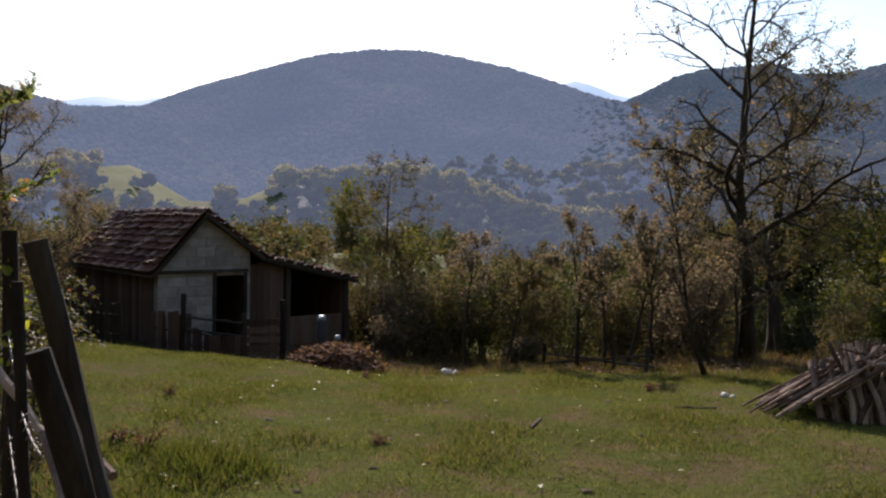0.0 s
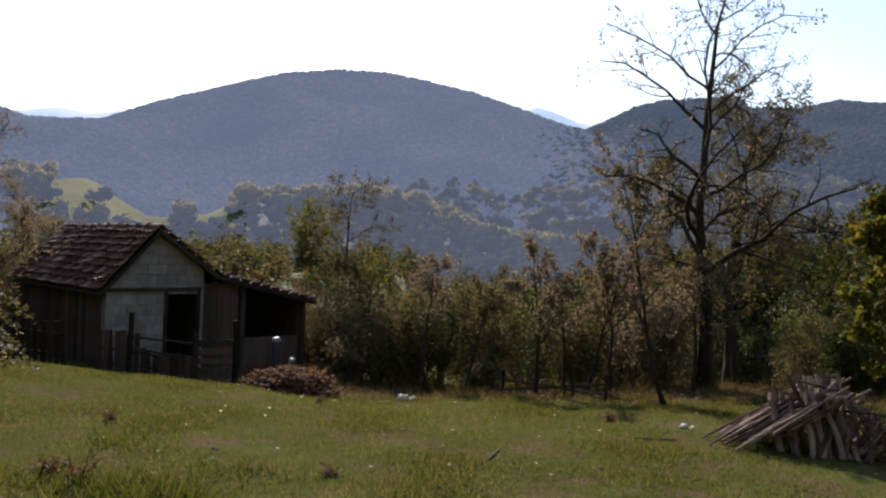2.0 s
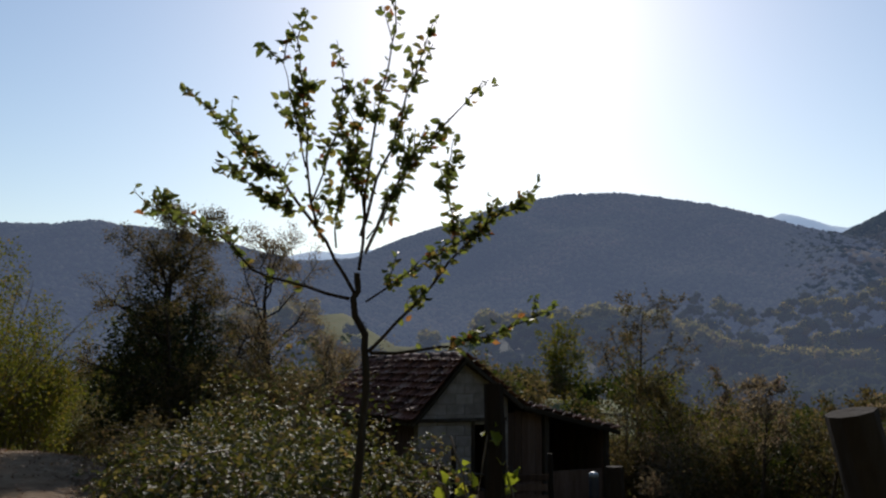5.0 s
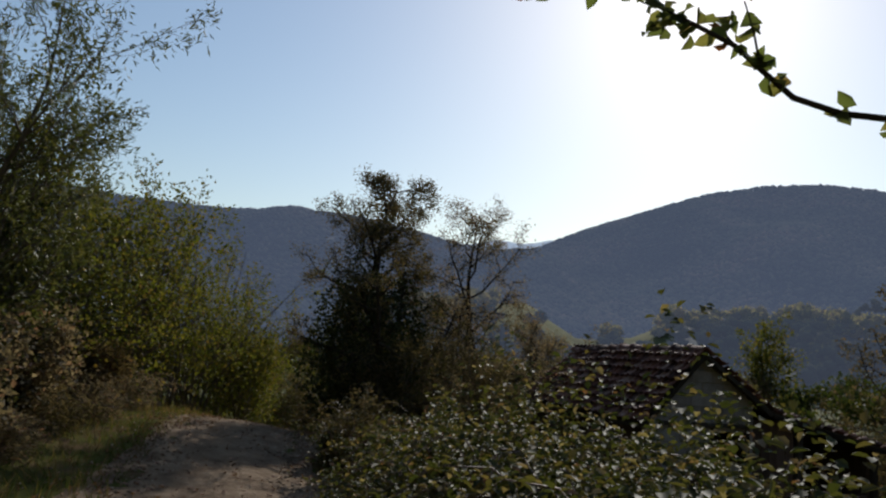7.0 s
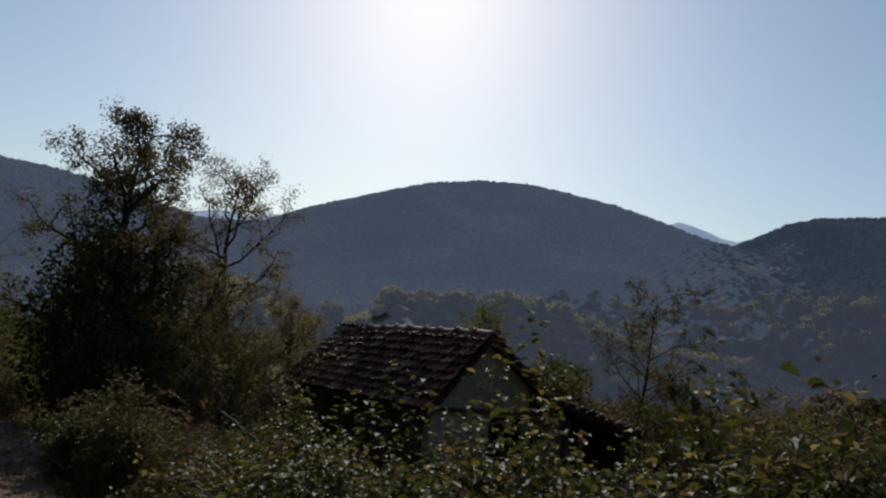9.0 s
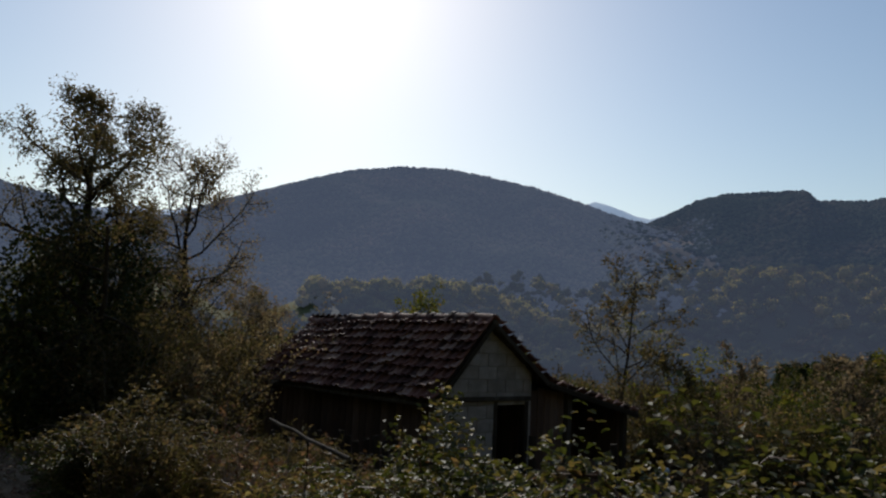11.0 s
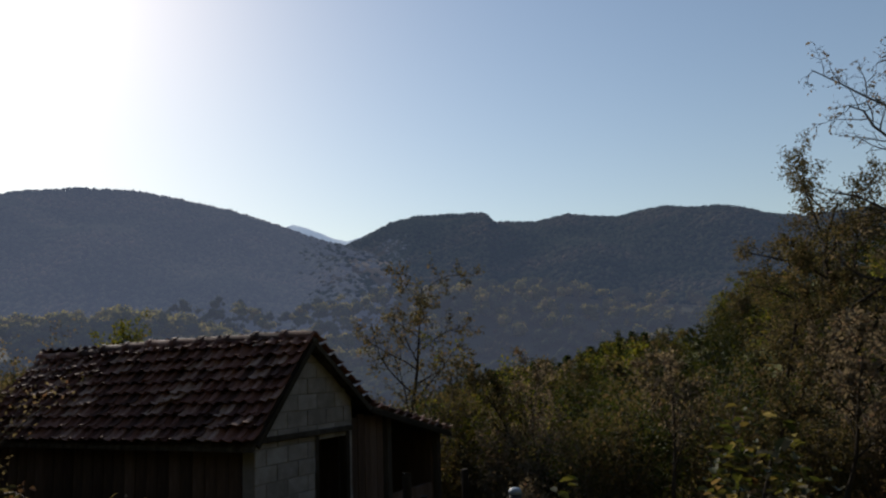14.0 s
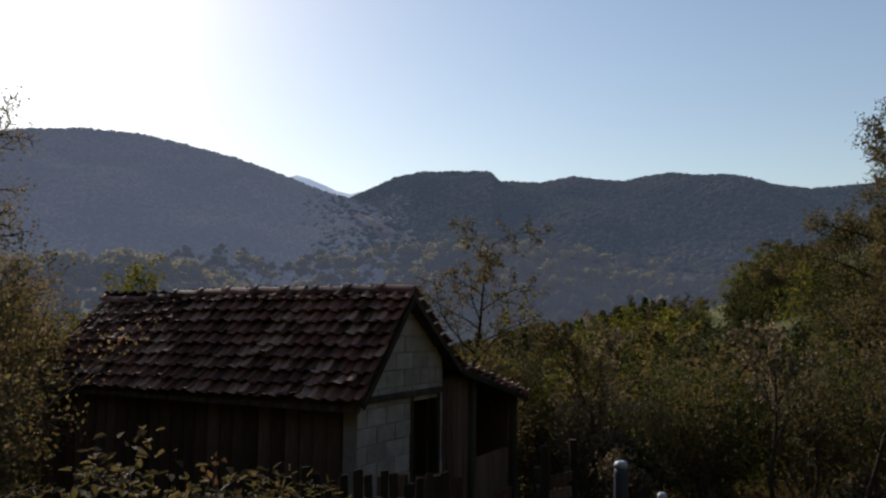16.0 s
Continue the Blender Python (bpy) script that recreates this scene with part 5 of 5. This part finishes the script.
# dark drum beyond the pile
drum = thing("metal_drum", "dark rusty metal drum beside the woodpile", "drum", at=tuple(spot(1.2, -0.25, 0)))
t = Tubes()
t.add([(0, 0, -0.03), (0, 0, 0.02), (0, 0, 0.27), (0, 0, 0.29), (0, 0, 0.31), (0, 0, 0.56), (0, 0, 0.58), (0, 0, 0.6), (0, 0, 0.7)], [0.26, 0.27, 0.27, 0.283, 0.27, 0.27, 0.283, 0.27, 0.27], 24)
part("body", t.mesh("body", M_RUST), drum)
t = Tubes()
t.add([(0, 0, 0.695), (0, 0, 0.72)], [0.28, 0.277], 24)
part("rim", t.mesh("rim", M_RUST), drum, "worn rusty rim")

# ---- heap of rotting brush by the shed ----
rng = np.random.default_rng(5)
hx, hy = -4.1, 15.6
hz = ground_z(hx, hy)
heap = thing("brush_heap", "low heap of rotting reddish brush and dung", "heap", at=(hx, hy, hz))
n = 900
d = unit(rng.normal(size=(n, 3)))
d[:, 2] = np.abs(d[:, 2])
c = d * rng.uniform(0.5, 1.0, (n, 1)) * np.array([0.8, 0.7, 0.42])
part("mound", blobs_mesh("mound", c, rng.uniform(0.02, 0.06, n), M_HEAP, rng, 0.45), heap)
part("litter", leaves_mesh("litter", np.r_[c, c, c, c] * rng.uniform(0.9, 1.1, (3600, 1)), rng.normal(size=(3600, 3)) * np.array([1, 1, 0.4]), 0.11, 0.032, L_HEAP, rng), heap)

# ---- small things at the shed ----
def picket_fence(a, b, count, tall, seed, label):
    rnd = random.Random(seed)
    a, b = Vector(a), Vector(b)
    ob = thing("picket_fence", label, "fence")
    way = (b - a).normalized()
    turn = math.degrees(math.atan2(way.y, way.x))
    for i in range(count):
        p = a.lerp(b, i / (count - 1))
        h = tall * rnd.uniform(0.9, 1.08)
        part("picket", box_mesh("picket", 0.07, 0.02, h + 0.1, M_POST, 0.005, 0.006, seed + i), ob, m=pose(p.x, p.y, ground_z(p.x, p.y) - 0.1, rnd.gauss(0, 2), rnd.gauss(0, 3), turn))
    for k in (0.3, 0.75):
        za, zb = ground_z(a.x, a.y) + tall * k, ground_z(b.x, b.y) + tall * k
        part("rail", pole((a.x, a.y, za), (b.x, b.y, zb), 0.025, seed + 60, "rail", M_POST), ob)
    return ob


picket_fence((-9.75, 15.25, 0), (-7.75, 15.75, 0), 21, 0.72, 700, "dark weathered picket fence before the shed")

panel = thing("board_fence", "low fence of brown upright boards before the shed", "fence")
rnd = random.Random(66)
for i in range(-7, 9):
    x, y = -7.05 + 0.125 * i, 17.2 - 0.03 * i
    tall = (0.85 if i < 0 else 0.55) + rnd.uniform(-0.07, 0.04)
    part("board", box_mesh("board", 0.115, 0.02, tall, M_BROWNWALL, 0.004, 0.004, 750 + i), panel, m=pose(x, y, ground_z(x, y) - 0.05, rnd.gauss(0, 1), rnd.gauss(0, 1.5), -14))
part("post", rough_post(-6.79, 16.0, 0.1, 0.045, (0, 0), 758), panel)
for k, (h0, h1) in enumerate(((0.62, 0.75), (0.42, 0.5))):
    part("rail", pole((-6.79, 16.0, ground_z(-6.79, 16.0) + h0), (-6.2, 17.44, ground_z(-6.2, 17.44) + h1), 0.024, 752 + k, "rail", M_PLANK), panel)
for h in (0.18, 0.42):
    part("rail", pole((-7.95, 17.43, ground_z(-7.95, 17.43) + h), (-5.98, 16.98, ground_z(-5.98, 16.98) + h), 0.022, 756, "rail", M_WOOD), panel)

gate = thing("gate", "low plank gate of brown boards before the shed", "gate")
for i in range(5):
    part("plank", box_mesh("plank", 0.74, 0.025, 0.12, M_BROWNWALL, 0.005, 0.006, 760 + i), gate, m=pose(-5.87, 17.65, ground_z(-5.87, 17.65) + 0.04 + 0.17 * i, 0, random.Random(i).gauss(0, 1.5), 29))
for x, y, h in ((-6.19, 17.46, 0.95), (-5.55, 17.83, 1.22)):
    part("gate_post", rough_post(x, y, ground_z(x, y) + h, 0.05, (0, 0), 770), gate)
for x, y, r, h, m in ((-4.82, 18.0, 0.085, 0.9, M_PLASTIC), (-4.45, 17.7, 0.06, 0.55, M_PLASTIC)):
    z = ground_z(x, y)
    drum = thing("plastic_drum", "dark blue plastic drum with a pale rounded lid", "drum", at=(x, y, z))
    t = Tubes()
    t.add([(0, 0, -0.02), (0, 0, 0.04), (0, 0, h * 0.5), (0, 0, h * 0.9), (0, 0, h)], [r * 0.9, r, r * 1.03, r, r * 0.85], 16)
    part("body", t.mesh("body", m), drum)
    t = Tubes()
    t.add([(0, 0, h - 0.02), (0, 0, h + 0.02), (0, 0, h + 0.05), (0, 0, h + 0.06)], [r * 1.0, r * 0.98, r * 0.75, r * 0.4], 16)
    part("lid", t.mesh("lid", M_WHITEPL), drum, "pale bluish white lid")

pale = thing("fence_rail", "long fallen fence pole leaning in the weeds", "fence")
part("rail", pole((-8.14, 11.47, 0.41), (-8.88, 12.27, 0.54), 0.016, 780, "rail", M_WOOD), pale)
part("prop", pole((-8.5, 11.86, ground_z(-8.5, 11.86) - 0.05), (-8.49, 11.85, 0.46), 0.007, 782, "prop", M_POST), pale)

stone = thing("stone", "pale field stone lying in the grass", "stone", at=(-2.28, 15.95, ground_z(-2.28, 15.95)))
for at, r in (((0, 0, 0.05), 0.1), ((0.15, 0.03, 0.03), 0.07), ((-0.3, -0.2, 0.0), 0.05)):
    part("boulder", blobs_mesh("boulder", np.array([at]), np.array([r]), M_STONE, rng, 0.7, 2), stone)

low = thing("low_fence", "low broken pole fence along the hedge", "fence")
for i, (u, h) in enumerate(((0.0, 0.5), (0.35, 0.35), (0.7, 0.6), (1.0, 0.45))):
    x, y = -0.5 + 1.6 * u, 17.6 - 1.4 * u
    part("post", rough_post(x, y, ground_z(x, y) + h, 0.03, (0.03, 0), 790 + i), low)
for k, (h0, h1) in enumerate(((0.32, 0.1), (0.12, 0.3))):
    part("rail", pole((-0.6, 17.68, ground_z(-0.6, 17.68) + h0), (1.2, 16.15, ground_z(1.2, 16.15) + h1), 0.024, 795 + k, "rail", M_WOOD), low)

rng = np.random.default_rng(77)
n = 130
lx, ly = rng.uniform(-5, 6, n), rng.uniform(5.5, 17, n)
litter = leaves_mesh("leaf_litter", np.c_[lx, ly, height(lx, ly) + 0.03], np.c_[rng.normal(size=(n, 2)), np.zeros(n)], 0.055, 0.04, L_LITTER, rng, flat=0.8)
tagged(new("leaf_litter", litter), "pale fallen leaves scattered on the meadow", "leaves", kind="stuff")
n = 9000
lx, ly = rng.uniform(-6, 9, n), rng.uniform(16.2, 22, n) + rng.normal(0, 0.5, n)
carpet = leaves_mesh("leaf_carpet", np.c_[lx, ly, height(lx, ly) + rng.uniform(0.01, 0.06, n)], np.c_[rng.normal(size=(n, 2)), rng.normal(0, 0.3, n)], 0.09, 0.06, L_HEAP, rng, flat=0.7)
tagged(new("leaf_carpet", carpet), "reddish brown fallen leaves under the hedge", "leaves", kind="stuff")
n = 90
lx, ly = rng.uniform(-7, 5, n), rng.uniform(6.5, 16, n)
clods = blobs_mesh("earth_clods", np.c_[lx, ly, height(lx, ly) - 0.01], rng.uniform(0.02, 0.06, n), M_CLOD, rng, 0.45, 2)
tagged(new("earth_clods", clods), "dark clods of turned earth in the grass", "earth", kind="stuff")

# ---- wood on the slope beyond the hedge ----
rng = np.random.default_rng(9)
SLOPE = [shrub("leafy tree in the mixed autumn wood", (30 + i, 60), h, 800 + i, m, 2600, (0.21, 0.145), 3, (6, 4), "wood on the near slope", name="tree", fan=0.25, loose=0.16, clear=0.2, fill=0.45)
         for i, (h, m) in enumerate([(5.5, L_SLOPE), (6.0, L_SLOPE), (5.0, L_OLIVE), (6.5, L_SLOPE), (5.8, L_YELLOW), (5.2, L_SLOPE), (6.0, L_SLOPE)])]


def spruce(base, tall, seed):
    """A conifer: whorls of drooping boughs that shorten upwards."""
    rnd, rng = random.Random(seed), np.random.default_rng(seed)
    ob = thing("spruce", "dark narrow spruce above the mixed wood", "tree", "spruces on the slope", at=(base[0], base[1], ground_z(*base) - 0.1))
    t = Tubes()
    t.add([(0, 0, 0), (0, 0, tall * 0.5), (0, 0, tall)], [0.03 * tall * 0.5, 0.02 * tall * 0.4, 0.01], 7)
    twigs = []
    for k in range(22):
        z = tall * (0.1 + 0.88 * k / 22)
        reach = tall * 0.22 * (1 - k / 23) + 0.08
        for w in range(7):
            a = w * 0.9 + k * 0.6 + rnd.uniform(-0.2, 0.2)
            tip = Vector((math.cos(a) * reach, math.sin(a) * reach, z - reach * rnd.uniform(0.25, 0.5)))
            mid = Vector((math.cos(a) * reach * 0.5, math.sin(a) * reach * 0.5, z - reach * 0.08))
            t.add([(0, 0, z), mid, tip], [0.015, 0.01, 0.005], 3, cap=False)
            twigs.append([Vector((0, 0, z)).lerp(mid, 0.5), mid, tip])
    part("trunk", t.mesh("trunk", M_BARK), ob)
    pos, axis = twig_leaves(rng, twigs, 2600, 0.05)
    part("crown", leaves_mesh("crown", pos, axis, 0.24, 0.07, L_SPRUCE, rng), ob)
    return ob


SKYLINE = np.array([(10, -1.6), (16.6, -0.3), (20.4, 0.3), (23.4, 0.8), (27, 1.9), (31, 3.4), (34.3, 5.0), (37.4, 6.4), (39.8, 7.6), (43.4, 8.6), (50, 9.5), (65, 10)])
SPRUCES = [spruce((20 + i, 75), 4.5 + 0.4 * i, 830 + i) for i in range(3)]
for i in range(42):
    a, r = rng.uniform(15, 29.5), rng.uniform(58, 84)
    x, y = EYE0[0] + r * math.sin(radians(a)), EYE0[1] + r * math.cos(radians(a))
    z = ground_z(x, y) - 0.1
    room = EYE0[2] + r * math.tan(radians(np.interp(a, SKYLINE[:, 0], SKYLINE[:, 1]) - 0.1)) - z - rng.uniform(0, 0.7)
    s = min(max(room, 1.6) / (4.5 + 0.4 * (i % 3)), 1.5)
    m = Matrix.LocRotScale((x, y, z), Euler((0, 0, rng.uniform(0, 6.28))), (s * 1.1, s * 1.1, s))
    if i < 3:
        SPRUCES[i].matrix_basis = m
    else:
        own = SPRUCES[i % 3].scale
        copy_thing(SPRUCES[i % 3], m @ Matrix.Diagonal((1 / own.x, 1 / own.y, 1 / own.z, 1)))
tallness = [max(v.co.z for v in t.children[0].data.vertices) for t in SLOPE]
placed = 0
while placed < 145:
    a, r = rng.uniform(13, 62), rng.uniform(25, 85)
    x, y = EYE0[0] + r * math.sin(radians(a)), EYE0[1] + r * math.cos(radians(a))
    z = ground_z(x, y) - 0.1
    kind = placed % len(SLOPE)
    room = EYE0[2] + r * math.tan(radians(np.interp(a, SKYLINE[:, 0], SKYLINE[:, 1]))) - z - rng.uniform(0, 1.2)
    s = min(room / tallness[kind], rng.uniform(0.85, 1.7))
    if s < 0.22:
        continue
    m = Matrix.LocRotScale((x, y, z), Euler((0, 0, rng.uniform(0, 6.28))), (s * rng.uniform(1, 1.3), s * rng.uniform(1, 1.3), s))
    if placed < len(SLOPE):
        SLOPE[placed].matrix_basis = m
    else:
        own = SLOPE[kind].scale
        copy_thing(SLOPE[kind], m @ Matrix.Diagonal((1 / own.x, 1 / own.y, 1 / own.z, 1)))
    placed += 1

# ---- gravel and stones on the lane ----
rng = np.random.default_rng(91)
n = 7000
a = rng.uniform(-2, 20, n)
s = road_shift(a) + rng.normal(-0.1, 0.72, n)
gxy = ORIGIN + np.outer(a, ALONG) + np.outer(s, ACROSS)
gravel = blobs_mesh("gravel", np.c_[gxy, height(gxy[:, 0], gxy[:, 1]) + 0.015], rng.uniform(0.006, 0.028, n), M_GRAVEL, rng, 0.6)
tagged(new("gravel", gravel), "loose brownish gravel on the dirt lane", "gravel", kind="stuff")

n = 5200
a = rng.uniform(-2, 24, n)
s = road_shift(a) + np.where(rng.random(n) < 0.7, np.sign(rng.normal(size=n)) * rng.normal(1.05, 0.28, n), rng.normal(0, 0.6, n))
gxy = ORIGIN + np.outer(a, ALONG) + np.outer(s, ACROSS)
fallen = leaves_mesh("lane_litter", np.c_[gxy, height(gxy[:, 0], gxy[:, 1]) + rng.uniform(0.02, 0.05, n)], np.c_[rng.normal(size=(n, 2)), rng.normal(0, 0.25, n)], 0.05, 0.034, L_HEAP, rng, flat=0.7)
tagged(new("lane_litter", fallen), "withered brown leaves along the dirt lane", "leaves", kind="stuff")

# ---- grass ----
def grass(name, label, area, count, tall, wide, mat, seed, keep=None, bare=-9):
    rng = np.random.default_rng(seed)
    x, y = rng.uniform(area[0], area[1], count), rng.uniform(area[2], area[3], count)
    if keep is not None:
        k = keep(x, y)
        x, y = x[k], y[k]
    patch = np.sin(0.9 * x + 1.3 * y) * np.sin(1.7 * x - 0.6 * y + 1) + 0.7 * np.sin(2.9 * x + 2.1 * y) * np.sin(3.3 * y - 1.2 * x) + rng.normal(0, 0.35, len(x))
    x, y, patch = (c[patch > bare] for c in (x, y, patch))
    n = len(x)
    z = height(x, y) - 0.01
    h = tall * rng.uniform(0.5, 1.4, n) * (1 + 0.35 * np.clip(patch, -1, 2))
    w = wide * rng.uniform(0.6, 1.3, n)
    t = rng.uniform(0, 6.28, n)
    b = np.c_[x, y, z]
    s = np.c_[np.cos(t), np.sin(t), np.zeros(n)] * w[:, None]
    lean = rng.normal(0, 0.45, (n, 2)) * h[:, None]
    v = np.stack([b - s, b + s, b + np.c_[lean, h]], 1).reshape(-1, 3)
    return tagged(new(name, mesh_of(name, v, np.arange(3 * n).reshape(-1, 3), mat, False)), label, "grass", kind="stuff")


def meadow(x, y):
    a, s = (x - ORIGIN[0]) * ALONG[0] + (y - ORIGIN[1]) * ALONG[1], (x - ORIGIN[0]) * ACROSS[0] + (y - ORIGIN[1]) * ACROSS[1]
    return s > 1.4


def verge(x, y):
    a, s = (x - ORIGIN[0]) * ALONG[0] + (y - ORIGIN[1]) * ALONG[1], (x - ORIGIN[0]) * ACROSS[0] + (y - ORIGIN[1]) * ACROSS[1]
    s = s - road_shift(a)
    return ((s > 1.0) & (s < 2.6)) | ((s < -1.0) & (s > -3.0))


grass("meadow_grass", "short grazed green meadow grass", (-9, 10, 5, 19), 440000, 0.038, 0.006, L_GRASS, 71, meadow, -1.1)
grass("verge_grass", "long half-dry grass on the lane's verge", (-22, 0, 2, 24), 52000, 0.13, 0.007, L_DRY, 72, verge)
grass("verge_grass", "low green grass on the lane's verge", (-22, 0, 2, 24), 46000, 0.1, 0.008, L_CLUMP, 78, verge)
grass("hedge_weeds", "dry weeds at the hedge's foot", (-6, 9, 17.2, 24), 15000, 0.2, 0.01, L_DRY, 73)


def heap_strip(x, y):
    """Rough ground that runs from the brush heap along the hedge's foot."""
    low = 15.3 + 0.35 * np.sin(1.7 * x) + 0.2 * np.sin(4.1 * x + 1) + 0.12 * np.clip(x, 0, 9)
    return (y > low) & (y < low + 2.0) & (np.sin(2.3 * x + 1.9 * y) * np.sin(3.1 * x - 2.7 * y) > -0.35)


grass("rough_strip", "dry brown weeds between brush heap and hedge", (-3.9, 6, 14.6, 18), 15000, 0.13, 0.006, L_DRY, 79, heap_strip)
grass("rough_strip", "green weeds between brush heap and hedge", (-3.9, 6, 14.6, 18), 7000, 0.1, 0.009, L_CLUMP, 80, heap_strip)
grass("meadow_tufts", "scattered dry tufts in the meadow", (-9, 8, 6, 18), 60000, 0.05, 0.006, L_DRY, 74, meadow, 0.95)
grass("coarse_grass", "darker coarse grass clumps in the meadow", (-9, 8, 5, 17.5), 160000, 0.045, 0.007, L_CLUMP, 75, meadow, 0.75)
grass("weed_clumps", "leafy green weed clumps in the meadow", (-5.4, -2.6, 7.2, 11), 14000, 0.085, 0.009, L_CLUMP, 81, meadow, 0.7)


def weeds(x, y):
    a, s = (x - ORIGIN[0]) * ALONG[0] + (y - ORIGIN[1]) * ALONG[1], (x - ORIGIN[0]) * ACROSS[0] + (y - ORIGIN[1]) * ACROSS[1]
    return (s - road_shift(a) > 1.25) & (s - road_shift(a) < 3.3) & (a > 6.5)


grass("tall_weeds", "tall half-dry weeds and grass between lane and shed", (-12, -7, 10, 17), 12000, 0.26, 0.005, L_DRY, 76, weeds)
grass("tall_weeds", "tall green weeds between lane and shed", (-12, -7, 10, 17), 15000, 0.26, 0.006, L_CLUMP, 77, weeds)


# ---- small things on the meadow ----
def dry_dock(x, y, tall, seed):
    rnd, rng = random.Random(seed), np.random.default_rng(seed)
    ob = thing("dry_plant", "dead brown dock plant standing in the meadow", "plant", "dead plants in the meadow", at=(x, y, ground_z(x, y) - 0.02))
    t, twigs = Tubes(), []
    for k in range(6):
        bp, br = limb(rnd, (rnd.gauss(0, 0.02), rnd.gauss(0, 0.02), 0), (rnd.gauss(0, 0.35), rnd.gauss(0, 0.35), 1), tall * rnd.uniform(0.5, 1.0), 0.006, 5, 0.12, 0.0, 0.4)
        t.add(bp, br, 4)
        twigs.append(bp[1:])
    part("stem", t.mesh("stem", M_BARK), ob)
    pos, axis = twig_leaves(rng, twigs, 70, 0.012)
    part("leaves", leaves_mesh("leaves", pos, axis, 0.05, 0.02, L_HEAP, rng), ob)


for i, (x, y, h) in enumerate([(-4.4, 9.1, 0.26), (-4.65, 9.25, 0.16), (-5.1, 11.3, 0.15), (-2.6, 9.8, 0.12), (0.4, 12.9, 0.14), (-3.3, 13.6, 0.14)]):
    dry_dock(x, y, h, 900 + i)
for i, (x, y, w, l) in enumerate([(-3.7, 8.5, 10, 0.6), (-4.6, 9.4, -30, 0.35), (-1.2, 10.6, 70, 0.4), (0.6, 11.6, -10, 0.45)]):
    d = Vector((math.cos(radians(w)), math.sin(radians(w)), 0)) * l / 2
    z0, z1 = ground_z(x - d.x, y - d.y) + 0.012, ground_z(x + d.x, y + d.y) + 0.012
    tagged(new("stick", pole((x - d.x, y - d.y, z0), (x + d.x, y + d.y, z1), 0.012, 920 + i, "stick", M_BARKPALE)), "broken dry stick lying in the grass", "stick", "sticks on the meadow")
x, y = 1.1, 12.2
pale_log = thing("stone", "pale field stone beside the woodpile", "stone", at=(x, y, ground_z(x, y)))
for at, r in (((0, 0, 0.02), 0.05), ((0.09, -0.03, 0.01), 0.035)):
    part("boulder", blobs_mesh("boulder", np.array([at]), np.array([r]), M_STONE, np.random.default_rng(8), 0.6, 2), pale_log)
